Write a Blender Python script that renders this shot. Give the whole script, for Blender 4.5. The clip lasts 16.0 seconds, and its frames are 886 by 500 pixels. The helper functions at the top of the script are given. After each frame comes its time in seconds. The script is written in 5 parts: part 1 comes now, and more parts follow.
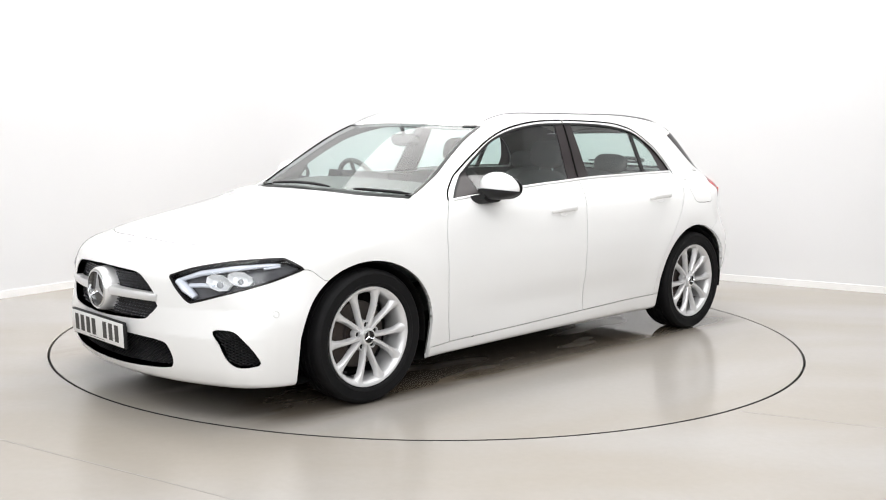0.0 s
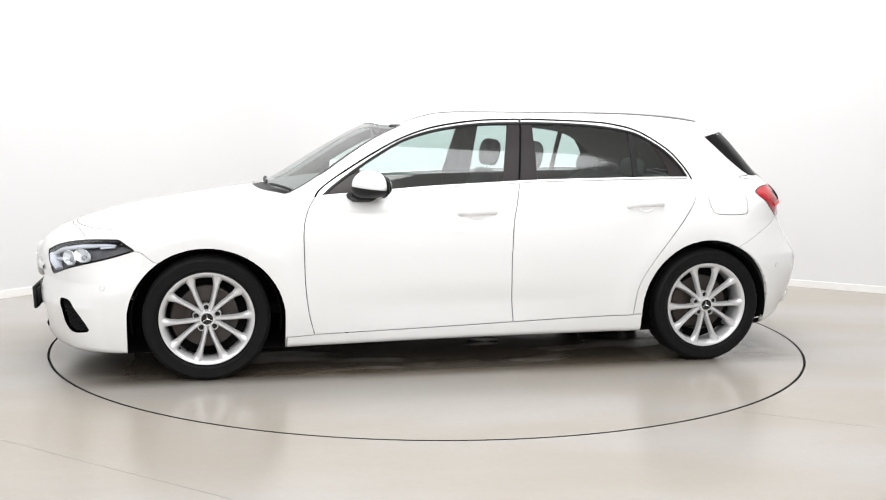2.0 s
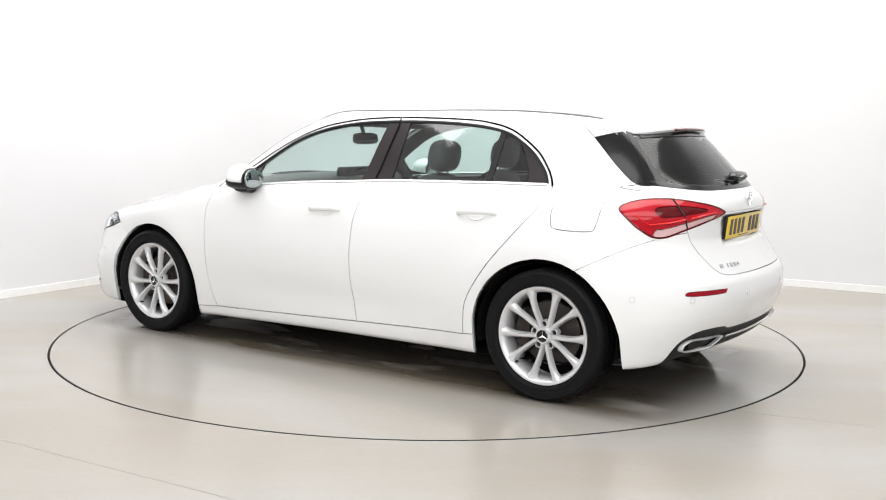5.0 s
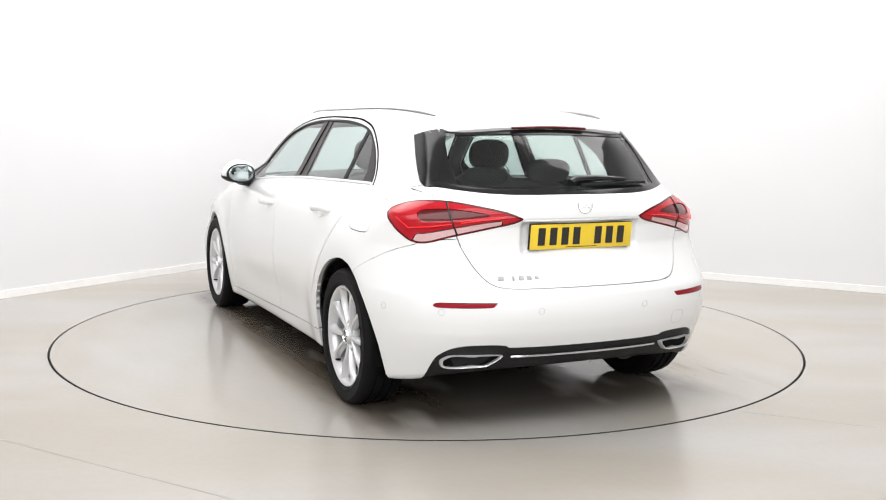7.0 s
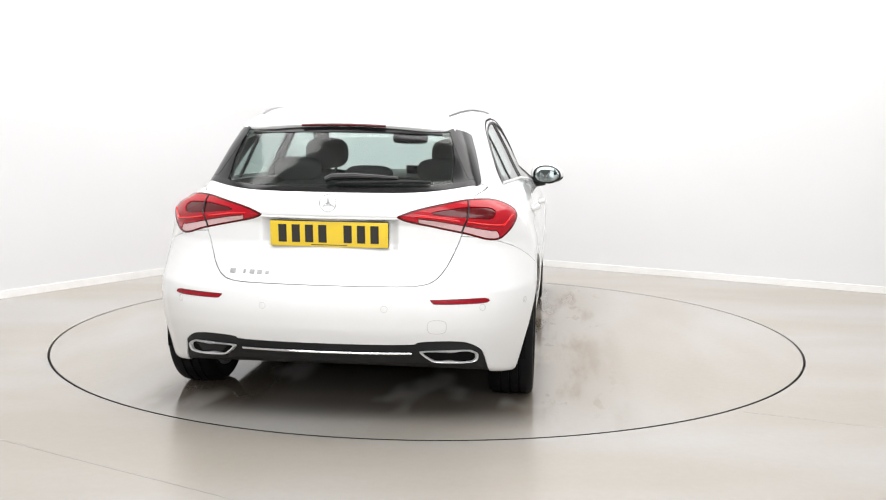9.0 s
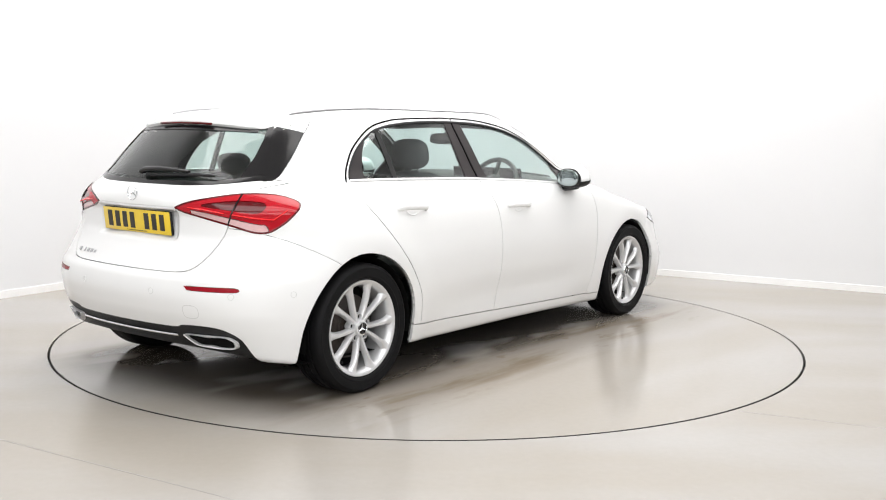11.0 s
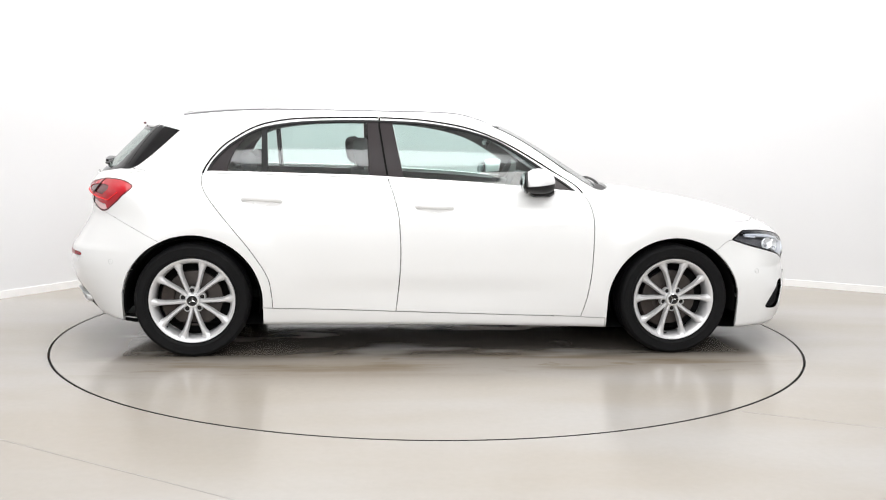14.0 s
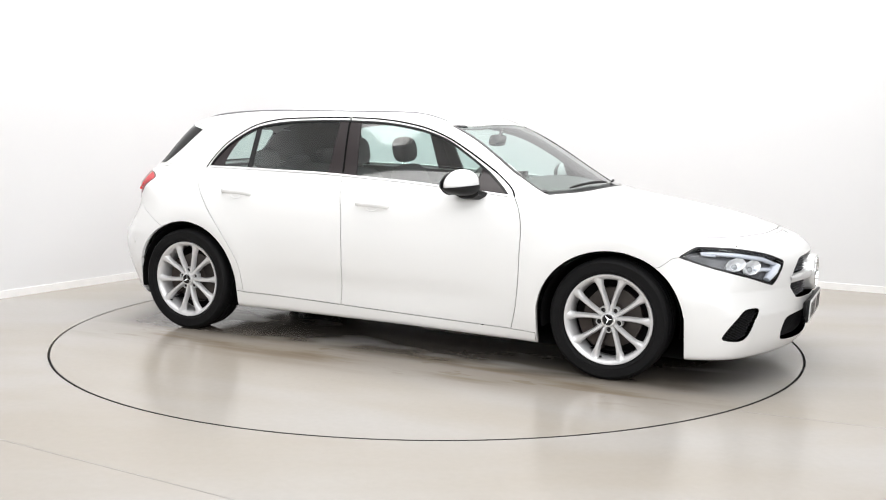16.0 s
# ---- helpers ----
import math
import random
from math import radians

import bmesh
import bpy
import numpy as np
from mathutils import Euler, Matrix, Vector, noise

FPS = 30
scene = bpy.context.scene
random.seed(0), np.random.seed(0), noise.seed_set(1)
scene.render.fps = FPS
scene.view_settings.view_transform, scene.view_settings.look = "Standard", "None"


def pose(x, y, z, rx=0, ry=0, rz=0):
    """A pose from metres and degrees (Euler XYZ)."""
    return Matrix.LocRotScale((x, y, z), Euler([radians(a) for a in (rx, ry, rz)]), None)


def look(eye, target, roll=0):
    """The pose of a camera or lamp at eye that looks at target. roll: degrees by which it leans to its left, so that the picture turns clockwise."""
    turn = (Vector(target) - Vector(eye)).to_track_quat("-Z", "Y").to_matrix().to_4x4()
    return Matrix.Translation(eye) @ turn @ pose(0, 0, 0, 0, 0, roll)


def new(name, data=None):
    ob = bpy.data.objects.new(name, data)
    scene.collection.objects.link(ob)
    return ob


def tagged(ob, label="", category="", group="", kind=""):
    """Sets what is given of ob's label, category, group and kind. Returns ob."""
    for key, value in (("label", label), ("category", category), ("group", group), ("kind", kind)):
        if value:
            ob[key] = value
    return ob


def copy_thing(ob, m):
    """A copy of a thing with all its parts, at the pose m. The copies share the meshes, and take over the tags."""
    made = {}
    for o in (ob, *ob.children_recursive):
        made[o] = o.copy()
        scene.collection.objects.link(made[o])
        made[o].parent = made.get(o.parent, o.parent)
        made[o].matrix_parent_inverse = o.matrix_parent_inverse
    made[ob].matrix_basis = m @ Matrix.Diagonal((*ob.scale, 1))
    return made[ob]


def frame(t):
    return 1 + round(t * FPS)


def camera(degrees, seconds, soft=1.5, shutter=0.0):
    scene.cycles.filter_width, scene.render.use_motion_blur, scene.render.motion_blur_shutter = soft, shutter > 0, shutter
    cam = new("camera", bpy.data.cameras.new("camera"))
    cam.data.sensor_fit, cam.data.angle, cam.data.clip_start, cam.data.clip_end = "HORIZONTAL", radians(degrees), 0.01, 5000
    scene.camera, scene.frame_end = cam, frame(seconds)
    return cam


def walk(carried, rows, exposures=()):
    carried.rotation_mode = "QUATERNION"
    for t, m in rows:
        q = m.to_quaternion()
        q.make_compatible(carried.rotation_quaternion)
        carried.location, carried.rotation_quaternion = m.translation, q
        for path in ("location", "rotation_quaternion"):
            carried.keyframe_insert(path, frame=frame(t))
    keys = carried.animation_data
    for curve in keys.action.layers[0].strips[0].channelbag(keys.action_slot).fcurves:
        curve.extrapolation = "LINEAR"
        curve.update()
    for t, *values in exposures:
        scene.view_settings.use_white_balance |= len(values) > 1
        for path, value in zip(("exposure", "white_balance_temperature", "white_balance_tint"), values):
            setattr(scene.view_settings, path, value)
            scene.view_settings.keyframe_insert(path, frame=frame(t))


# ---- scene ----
SECONDS = 16.0
cam = camera(47.51, SECONDS, soft=1.1)
EYE = Vector((0.0, -6.355, 1.304))
CAM = look(EYE, EYE + Vector((0.01324, 0.99246, -0.12184)), 0.766)
walk(cam, [(0.0, CAM), (SECONDS, CAM)], exposures=[(0.0, -0.04), (SECONDS, -0.04)])

# turntable: clockwise from above at a steady rate
TURN0, TURN_RATE, TABLE_R = -136.69, -15.605, 2.276
CAR_X, CAR_Y = 0.0173, 0.1836          # where the car's middle sits on the table

# ---------------------------------------------------------------- light
world = bpy.data.worlds.new("studio_world")
world.use_nodes = True
world.node_tree.nodes["Background"].inputs[0].default_value = (1.0, 1.0, 1.0, 1)
world.node_tree.nodes["Background"].inputs[1].default_value = 0.15
scene.world = world


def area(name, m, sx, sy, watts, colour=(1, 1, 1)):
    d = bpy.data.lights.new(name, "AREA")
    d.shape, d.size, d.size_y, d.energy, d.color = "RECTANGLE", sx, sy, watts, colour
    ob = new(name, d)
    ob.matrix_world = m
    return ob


area("ceiling_softbox_lamp", pose(0.3, 0.9, 4.35), 7.0, 5.0, 405, (1.0, 0.988, 0.975))
area("ceiling_strip_lamp", look((0.1, -3.9, 4.35), (0.0, -2.1, 0.0)), 8.0, 2.4, 215, (0.97, 0.985, 1.0))
# unseen fill light, added behind the camera to brighten the car's flanks
area("front_fill_lamp", look((0.3, -8.2, 3.1), (0, 0, 0.9)), 9.0, 2.6, 315, (0.98, 0.99, 1.0))


# ---------------------------------------------------------------- materials
def mat(name, colour, rough=0.5, metal=0.0, coat=0.0, coat_rough=0.03, ior=1.5, spec=0.5, trans=0.0, emit=0.0, emit_col=None,
        alpha=1.0, grain=0.0, grain_scale=40.0, rough_var=0.0, bump=0.0, bump_scale=300.0):
    m = bpy.data.materials.new(name)
    m.use_nodes = True
    nt = m.node_tree
    b = nt.nodes["Principled BSDF"]
    b.inputs["Base Color"].default_value = (*colour, 1)
    b.inputs["Roughness"].default_value = rough
    b.inputs["Metallic"].default_value = metal
    b.inputs["Coat Weight"].default_value = coat
    b.inputs["Coat Roughness"].default_value = coat_rough
    b.inputs["IOR"].default_value = ior
    b.inputs["Specular IOR Level"].default_value = spec
    b.inputs["Transmission Weight"].default_value = trans
    b.inputs["Alpha"].default_value = alpha
    if emit:
        b.inputs["Emission Color"].default_value = (*(emit_col or colour), 1)
        b.inputs["Emission Strength"].default_value = emit
    tc = nt.nodes.new("ShaderNodeTexCoord")
    if grain or rough_var:
        n1 = nt.nodes.new("ShaderNodeTexNoise")
        n1.inputs["Scale"].default_value = grain_scale
        n1.inputs["Detail"].default_value = 6
        n2 = nt.nodes.new("ShaderNodeTexNoise")
        n2.inputs["Scale"].default_value = grain_scale / 9
        n2.inputs["Detail"].default_value = 3
        mx = nt.nodes.new("ShaderNodeMath")
        mx.operation = "ADD"
        for n in (n1, n2):
            nt.links.new(tc.outputs["Object"], n.inputs["Vector"])
        nt.links.new(n1.outputs["Fac"], mx.inputs[0])
        nt.links.new(n2.outputs["Fac"], mx.inputs[1])
        if grain:
            r = nt.nodes.new("ShaderNodeMapRange")
            r.inputs["From Min"].default_value, r.inputs["From Max"].default_value = 0.6, 1.4
            r.inputs["To Min"].default_value, r.inputs["To Max"].default_value = 1 - grain, 1 + grain
            v = nt.nodes.new("ShaderNodeMix")
            v.data_type, v.blend_type = "RGBA", "MULTIPLY"
            v.inputs["Factor"].default_value = 1
            v.inputs["A"].default_value = (*colour, 1)
            nt.links.new(mx.outputs[0], r.inputs["Value"])
            nt.links.new(r.outputs[0], v.inputs["B"])
            nt.links.new(v.outputs["Result"], b.inputs["Base Color"])
        if rough_var:
            r2 = nt.nodes.new("ShaderNodeMapRange")
            r2.inputs["From Min"].default_value, r2.inputs["From Max"].default_value = 0.6, 1.4
            r2.inputs["To Min"].default_value, r2.inputs["To Max"].default_value = max(0, rough - rough_var), rough + rough_var
            nt.links.new(mx.outputs[0], r2.inputs["Value"])
            nt.links.new(r2.outputs[0], b.inputs["Roughness"])
    if bump:
        n3 = nt.nodes.new("ShaderNodeTexNoise")
        n3.inputs["Scale"].default_value = bump_scale
        n3.inputs["Detail"].default_value = 4
        bp = nt.nodes.new("ShaderNodeBump")
        bp.inputs["Strength"].default_value = bump
        bp.inputs["Distance"].default_value = 0.002
        nt.links.new(tc.outputs["Object"], n3.inputs["Vector"])
        nt.links.new(n3.outputs["Fac"], bp.inputs["Height"])
        nt.links.new(bp.outputs["Normal"], b.inputs["Normal"])
    return m


M_PAINT = mat("white_paint", (0.79, 0.79, 0.785), 0.32, coat=1.0, coat_rough=0.02, grain=0.012, grain_scale=3.0)
M_BLACK = mat("gloss_black", (0.008, 0.0075, 0.008), 0.15, spec=0.4, rough_var=0.03, grain=0.1, grain_scale=6)
M_PLASTIC = mat("black_plastic", (0.013, 0.013, 0.0135), 0.5, spec=0.25, grain=0.15, grain_scale=30, bump=0.15, bump_scale=500)
M_PILLAR = mat("pillar_foil", (0.022, 0.017, 0.018), 0.32, spec=0.3, grain=0.08, grain_scale=12)
M_DARK = mat("underbody_black", (0.004, 0.004, 0.004), 0.8, spec=0.1, grain=0.3, grain_scale=8)
M_RUBBER = mat("rubber", (0.0065, 0.0065, 0.007), 0.6, spec=0.12, grain=0.2, grain_scale=25, bump=0.2, bump_scale=260)
M_CHROME = mat("chrome", (0.82, 0.83, 0.84), 0.08, 1.0, rough_var=0.02)
M_SATIN = mat("satin_aluminium", (0.74, 0.74, 0.74), 0.32, 0.5, rough_var=0.05)
M_ALLOY = mat("silver_alloy_lacquer", (0.64, 0.64, 0.645), 0.34, 0.45, coat=0.4, coat_rough=0.05, grain=0.03, grain_scale=20)
M_DISC = mat("brake_disc_steel", (0.08, 0.07, 0.065), 0.45, 0.7, grain=0.15, grain_scale=30)
M_RUST = mat("rusty_iron", (0.045, 0.034, 0.029), 0.8, 0.2, grain=0.35, grain_scale=30)
M_RED = mat("red_lens", (0.40, 0.008, 0.016), 0.12, spec=0.3, coat=0.15, grain=0.06, grain_scale=10)
M_REDREFLECT = mat("dull_red_reflector", (0.27, 0.006, 0.014), 0.2, spec=0.25, grain=0.06, grain_scale=40)
M_DEEP = mat("dark_red_lens", (0.09, 0.003, 0.005), 0.12, spec=0.3, coat=0.25, grain=0.1, grain_scale=10)
M_BRIGHTRED = mat("bright_red_light_guide", (0.80, 0.02, 0.025), 0.2, spec=0.3, grain=0.05)
M_CLEARRED = mat("clear_lens_strip", (0.72, 0.47, 0.47), 0.15, 0.2, coat=0.5, grain=0.08, grain_scale=60)
M_LAMPBED = mat("lamp_housing_grey", (0.14, 0.14, 0.15), 0.3, grain=0.08, grain_scale=20)
M_REFLECTOR = mat("lamp_reflector", (0.80, 0.81, 0.82), 0.35, 0.35, rough_var=0.06, grain_scale=20)
M_DRL = mat("daylight_guide", (0.66, 0.69, 0.76), 0.25, coat=0.5, grain=0.04)
M_FABRIC = mat("black_seat_fabric", (0.085, 0.082, 0.080), 0.85, grain=0.12, grain_scale=25)
M_DASH = mat("dashboard_soft_plastic", (0.10, 0.098, 0.094), 0.7, grain=0.15, grain_scale=60, bump=0.15, bump_scale=800)
M_LINER = mat("grey_headliner", (0.42, 0.40, 0.37), 0.9, grain=0.08, grain_scale=150)
M_YELLOW = mat("yellow_plate", (0.80, 0.56, 0.03), 0.3, coat=0.4, grain=0.05, grain_scale=15)
M_PLATEW = mat("white_plate", (0.78, 0.78, 0.77), 0.3, coat=0.4, grain=0.05, grain_scale=15)
M_INK = mat("plate_ink", (0.02, 0.017, 0.015), 0.4, grain=0.1)
M_MIRROR = mat("mirror_glass", (0.30, 0.34, 0.34), 0.02, 1.0, rough_var=0.005)


def glass(name, tint, gloss=0.07):
    """Thin tinted pane: sees straight through, with a mirror share that grows at grazing angles."""
    m = bpy.data.materials.new(name)
    m.use_nodes = True
    nt = m.node_tree
    nt.nodes.remove(nt.nodes["Principled BSDF"])
    t = nt.nodes.new("ShaderNodeBsdfTransparent")
    t.inputs[0].default_value = (*tint, 1)
    g = nt.nodes.new("ShaderNodeBsdfGlossy")
    g.inputs["Roughness"].default_value = 0.06
    lw = nt.nodes.new("ShaderNodeLayerWeight")
    lw.inputs["Blend"].default_value = 0.5
    pw = nt.nodes.new("ShaderNodeMath")
    pw.operation, pw.inputs[1].default_value = "POWER", 4.5
    nt.links.new(lw.outputs["Facing"], pw.inputs[0])
    fr = nt.nodes.new("ShaderNodeMath")
    fr.operation, fr.inputs[1].default_value, fr.inputs[2].default_value = "MULTIPLY_ADD", 0.9, gloss
    nt.links.new(pw.outputs[0], fr.inputs[0])
    mx = nt.nodes.new("ShaderNodeMixShader")
    nt.links.new(fr.outputs[0], mx.inputs[0])
    nt.links.new(t.outputs[0], mx.inputs[1])
    nt.links.new(g.outputs[0], mx.inputs[2])
    nt.links.new(mx.outputs[0], nt.nodes["Material Output"].inputs[0])
    return m


M_GLASS = glass("green_tinted_glass", (0.80, 0.925, 0.90), 0.13)
M_GLASS_SCREEN = glass("windscreen_glass", (0.84, 0.93, 0.915), 0.085)
M_GLASS_REAR = glass("rear_window_glass", (0.70, 0.79, 0.76), 0.06)
M_LENS = glass("clear_lamp_lens", (0.95, 0.96, 0.97), 0.02)


def floor_material(name="grey_resin_floor", tracks_shade=False):
    """Poured grey resin: soft cloudy stain, fine grain, satin sheen; optionally smeared brown tyre grime with painted
    reflection, and under-car shade in the colour.
    """
    m = mat(name, (0.44, 0.425, 0.40), 0.28, coat=0.0, spec=0.42)
    nt = m.node_tree
    b = nt.nodes["Principled BSDF"]
    tc = nt.nodes.new("ShaderNodeTexCoord")

    def tex(scale, detail, sx=1.0, sy=1.0):
        mp = nt.nodes.new("ShaderNodeMapping")
        mp.inputs["Scale"].default_value = (sx, sy, 1)
        n = nt.nodes.new("ShaderNodeTexNoise")
        n.inputs["Scale"].default_value, n.inputs["Detail"].default_value = scale, detail
        nt.links.new(tc.outputs["Object"], mp.inputs[0])
        nt.links.new(mp.outputs[0], n.inputs["Vector"])
        return n.outputs["Fac"]

    cloud, streak, fine = tex(0.8, 2), tex(0.7, 3, 0.5, 1.4), tex(28, 3)
    ramp = nt.nodes.new("ShaderNodeValToRGB")
    ramp.color_ramp.elements[0].position, ramp.color_ramp.elements[0].color = 0.30, (0.335, 0.303, 0.262, 1)
    ramp.color_ramp.elements[1].position, ramp.color_ramp.elements[1].color = 0.66, (0.374, 0.356, 0.336, 1)
    ramp.color_ramp.interpolation = "EASE"
    nt.links.new(streak, ramp.inputs[0])
    mul = nt.nodes.new("ShaderNodeMix")
    mul.data_type, mul.blend_type = "RGBA", "MULTIPLY"
    mul.inputs["Factor"].default_value = 1
    r = nt.nodes.new("ShaderNodeMapRange")
    r.inputs["From Min"].default_value, r.inputs["From Max"].default_value = 0.3, 0.7
    r.inputs["To Min"].default_value, r.inputs["To Max"].default_value = 0.985, 1.015
    nt.links.new(fine, r.inputs["Value"])
    nt.links.new(ramp.outputs[0], mul.inputs["A"])
    nt.links.new(r.outputs[0], mul.inputs["B"])
    nt.links.new(mul.outputs["Result"], b.inputs["Base Color"])
    r2 = nt.nodes.new("ShaderNodeMapRange")
    r2.inputs["From Min"].default_value, r2.inputs["From Max"].default_value = 0.1, 0.9
    r2.inputs["To Min"].default_value, r2.inputs["To Max"].default_value = 0.21, 0.29
    nt.links.new(cloud, r2.inputs["Value"])
    nt.links.new(r2.outputs[0], b.inputs["Roughness"])
    if tracks_shade:
        def maths(op, a, v, clamp=False):
            n = nt.nodes.new("ShaderNodeMath")
            n.operation, n.use_clamp = op, clamp
            n.inputs[2].default_value = 0.38
            nt.links.new(a, n.inputs[0])
            if isinstance(v, float):
                n.inputs[1].default_value = v
            else:
                nt.links.new(v, n.inputs[1])
            return n.outputs[0]

        def spread(a, lo, hi, out=1.0):
            n = nt.nodes.new("ShaderNodeMapRange")
            n.interpolation_type = "SMOOTHSTEP"
            n.inputs["From Min"].default_value, n.inputs["From Max"].default_value = lo, hi
            n.inputs["To Max"].default_value = out
            nt.links.new(a, n.inputs["Value"])
            return n.outputs[0]

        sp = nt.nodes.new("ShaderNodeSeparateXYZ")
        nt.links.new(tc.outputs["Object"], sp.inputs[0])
        # brown tyre grime; the colour also paints in the reflection of the car's underside
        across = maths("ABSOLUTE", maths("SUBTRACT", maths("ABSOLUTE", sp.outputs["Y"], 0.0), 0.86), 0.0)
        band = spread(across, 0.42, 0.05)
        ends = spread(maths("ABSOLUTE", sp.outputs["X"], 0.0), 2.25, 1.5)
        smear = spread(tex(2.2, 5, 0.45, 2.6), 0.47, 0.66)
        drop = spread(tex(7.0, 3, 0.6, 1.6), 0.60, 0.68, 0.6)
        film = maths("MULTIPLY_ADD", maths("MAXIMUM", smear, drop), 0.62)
        dirt_reflection = maths("MULTIPLY", maths("MULTIPLY", band, ends), film)
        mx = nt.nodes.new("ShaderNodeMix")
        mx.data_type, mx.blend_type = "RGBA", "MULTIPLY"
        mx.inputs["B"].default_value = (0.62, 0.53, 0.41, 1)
        nt.links.new(maths("MULTIPLY", dirt_reflection, 0.95), mx.inputs["Factor"])
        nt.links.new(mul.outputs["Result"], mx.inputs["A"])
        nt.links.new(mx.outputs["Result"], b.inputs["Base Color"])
        r2.inputs["To Min"].default_value, r2.inputs["To Max"].default_value = 0.15, 0.23
        rough = maths("SUBTRACT", r2.outputs[0], maths("MULTIPLY", dirt_reflection, 0.08))
        # under-car shade painted into the colour, broken up with puddles of dripped water
        footprint = maths("MULTIPLY", spread(maths("ABSOLUTE", sp.outputs["X"], 0.0), 2.15, 1.7), spread(maths("ABSOLUTE", maths("SUBTRACT", sp.outputs["Y"], 0.18), 0.0), 1.02, 0.80))
        wet_shade = maths("MULTIPLY", footprint, spread(tex(1.7, 2, 0.6, 1.5), 0.34, 0.46))
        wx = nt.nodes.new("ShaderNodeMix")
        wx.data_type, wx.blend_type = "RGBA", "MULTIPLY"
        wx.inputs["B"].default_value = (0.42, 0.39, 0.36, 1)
        nt.links.new(wet_shade, wx.inputs["Factor"])
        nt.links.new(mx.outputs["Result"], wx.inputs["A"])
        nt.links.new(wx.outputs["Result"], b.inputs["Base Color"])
        nt.links.new(maths("SUBTRACT", rough, maths("MULTIPLY", wet_shade, 0.10), True), b.inputs["Roughness"])
    return m


M_TABLE = floor_material("worn_shaded_resin_floor", True)
M_FLOOR = floor_material()
M_WALL = mat("white_wall_paint", (0.668, 0.668, 0.675), 0.75, grain=0.015, grain_scale=1.5)
M_SKIRT = mat("white_kerb_paint", (0.78, 0.775, 0.765), 0.5, grain=0.05, grain_scale=5)
M_JOINT = mat("hairline_joint", (0.27, 0.255, 0.235), 0.5, grain=0.2, grain_scale=3)
M_GROOVE = mat("dark_groove_steel", (0.03, 0.028, 0.026), 0.6, 0.2, grain=0.3, grain_scale=12)


# ---------------------------------------------------------------- mesh helpers
def mesh_ob(name, verts, faces, material, parent=None, label="", smooth=True, normals=None, sharp=None):
    me = bpy.data.meshes.new(name)
    me.from_pydata([tuple(map(float, v)) for v in verts], [], [tuple(map(int, f)) for f in faces])
    me.update()
    if smooth:
        me.polygons.foreach_set("use_smooth", [True] * len(me.polygons))
    if sharp is not None:
        me.set_sharp_from_angle(angle=radians(sharp))
    if normals is not None:
        me.normals_split_custom_set_from_vertices([tuple(map(float, n)) for n in normals])
    me.materials.append(material)
    ob = new(name, me)
    if parent is not None:
        ob.parent = parent
    if label:
        ob["label"] = label
    return ob


def part(name, bm, material, parent, label="", sharp=35):
    bmesh.ops.recalc_face_normals(bm, faces=bm.faces)
    me = bpy.data.meshes.new(name)
    bm.to_mesh(me)
    bm.free()
    me.polygons.foreach_set("use_smooth", [True] * len(me.polygons))
    me.set_sharp_from_angle(angle=radians(sharp))
    me.materials.append(material)
    ob = new(name, me)
    if parent is not None:
        ob.parent = parent
    if label:
        ob["label"] = label
    return ob


def box_bm(sx, sy, sz, m=Matrix(), bevel=0.0, seg=2):
    bm = bmesh.new()
    bmesh.ops.create_cube(bm, size=1)
    bmesh.ops.scale(bm, vec=(sx, sy, sz), verts=bm.verts)
    if bevel:
        bmesh.ops.bevel(bm, geom=bm.edges[:], offset=bevel, segments=seg, profile=0.5, affect="EDGES")
    bmesh.ops.transform(bm, matrix=m, verts=bm.verts)
    return bm


def lathe_bm(profile, seg=64, closed=False):
    """Revolve (r, h) round the y axis; h runs along y."""
    bm = bmesh.new()
    rings = []
    for r, h in profile:
        rings.append([bm.verts.new((r * math.cos(2 * math.pi * i / seg), h, r * math.sin(2 * math.pi * i / seg))) for i in range(seg)])
    n = len(rings)
    for k in range(n if closed else n - 1):
        a, b = rings[k], rings[(k + 1) % n]
        for i in range(seg):
            j = (i + 1) % seg
            bm.faces.new((a[i], a[j], b[j], b[i]))
    return bm


def tube_bm(points, radius, seg=10, flat=1.0, up=Vector((0, 0, 1))):
    """Round or flattened bar along points, with closed ends."""
    bm = bmesh.new()
    pts = [Vector(p) for p in points]
    rings = []
    for i, p in enumerate(pts):
        d = (pts[min(i + 1, len(pts) - 1)] - pts[max(i - 1, 0)]).normalized()
        s = d.cross(up).normalized()
        u = s.cross(d).normalized()
        rad = radius[i] if isinstance(radius, (list, tuple)) else radius
        rings.append([bm.verts.new(p + s * rad * math.cos(2 * math.pi * k / seg) + u * rad * flat * math.sin(2 * math.pi * k / seg)) for k in range(seg)])
    for a, b in zip(rings, rings[1:]):
        for k in range(seg):
            j = (k + 1) % seg
            bm.faces.new((a[k], a[j], b[j], b[k]))
    bm.faces.new(rings[0])
    bm.faces.new(rings[-1][::-1])
    return bm


def join_bm(*bms):
    out = bmesh.new()
    for b in bms:
        me = bpy.data.meshes.new("tmp")
        b.to_mesh(me)
        b.free()
        out.from_mesh(me)
        bpy.data.meshes.remove(me)
    return out


# ---------------------------------------------------------------- room
WALL_H, CORNER, ROUND = 4.6, Vector((-1.0, 4.30)), 1.0
DIR_L, DIR_R = Vector((-0.550, -0.835)), Vector((0.876, -0.482))


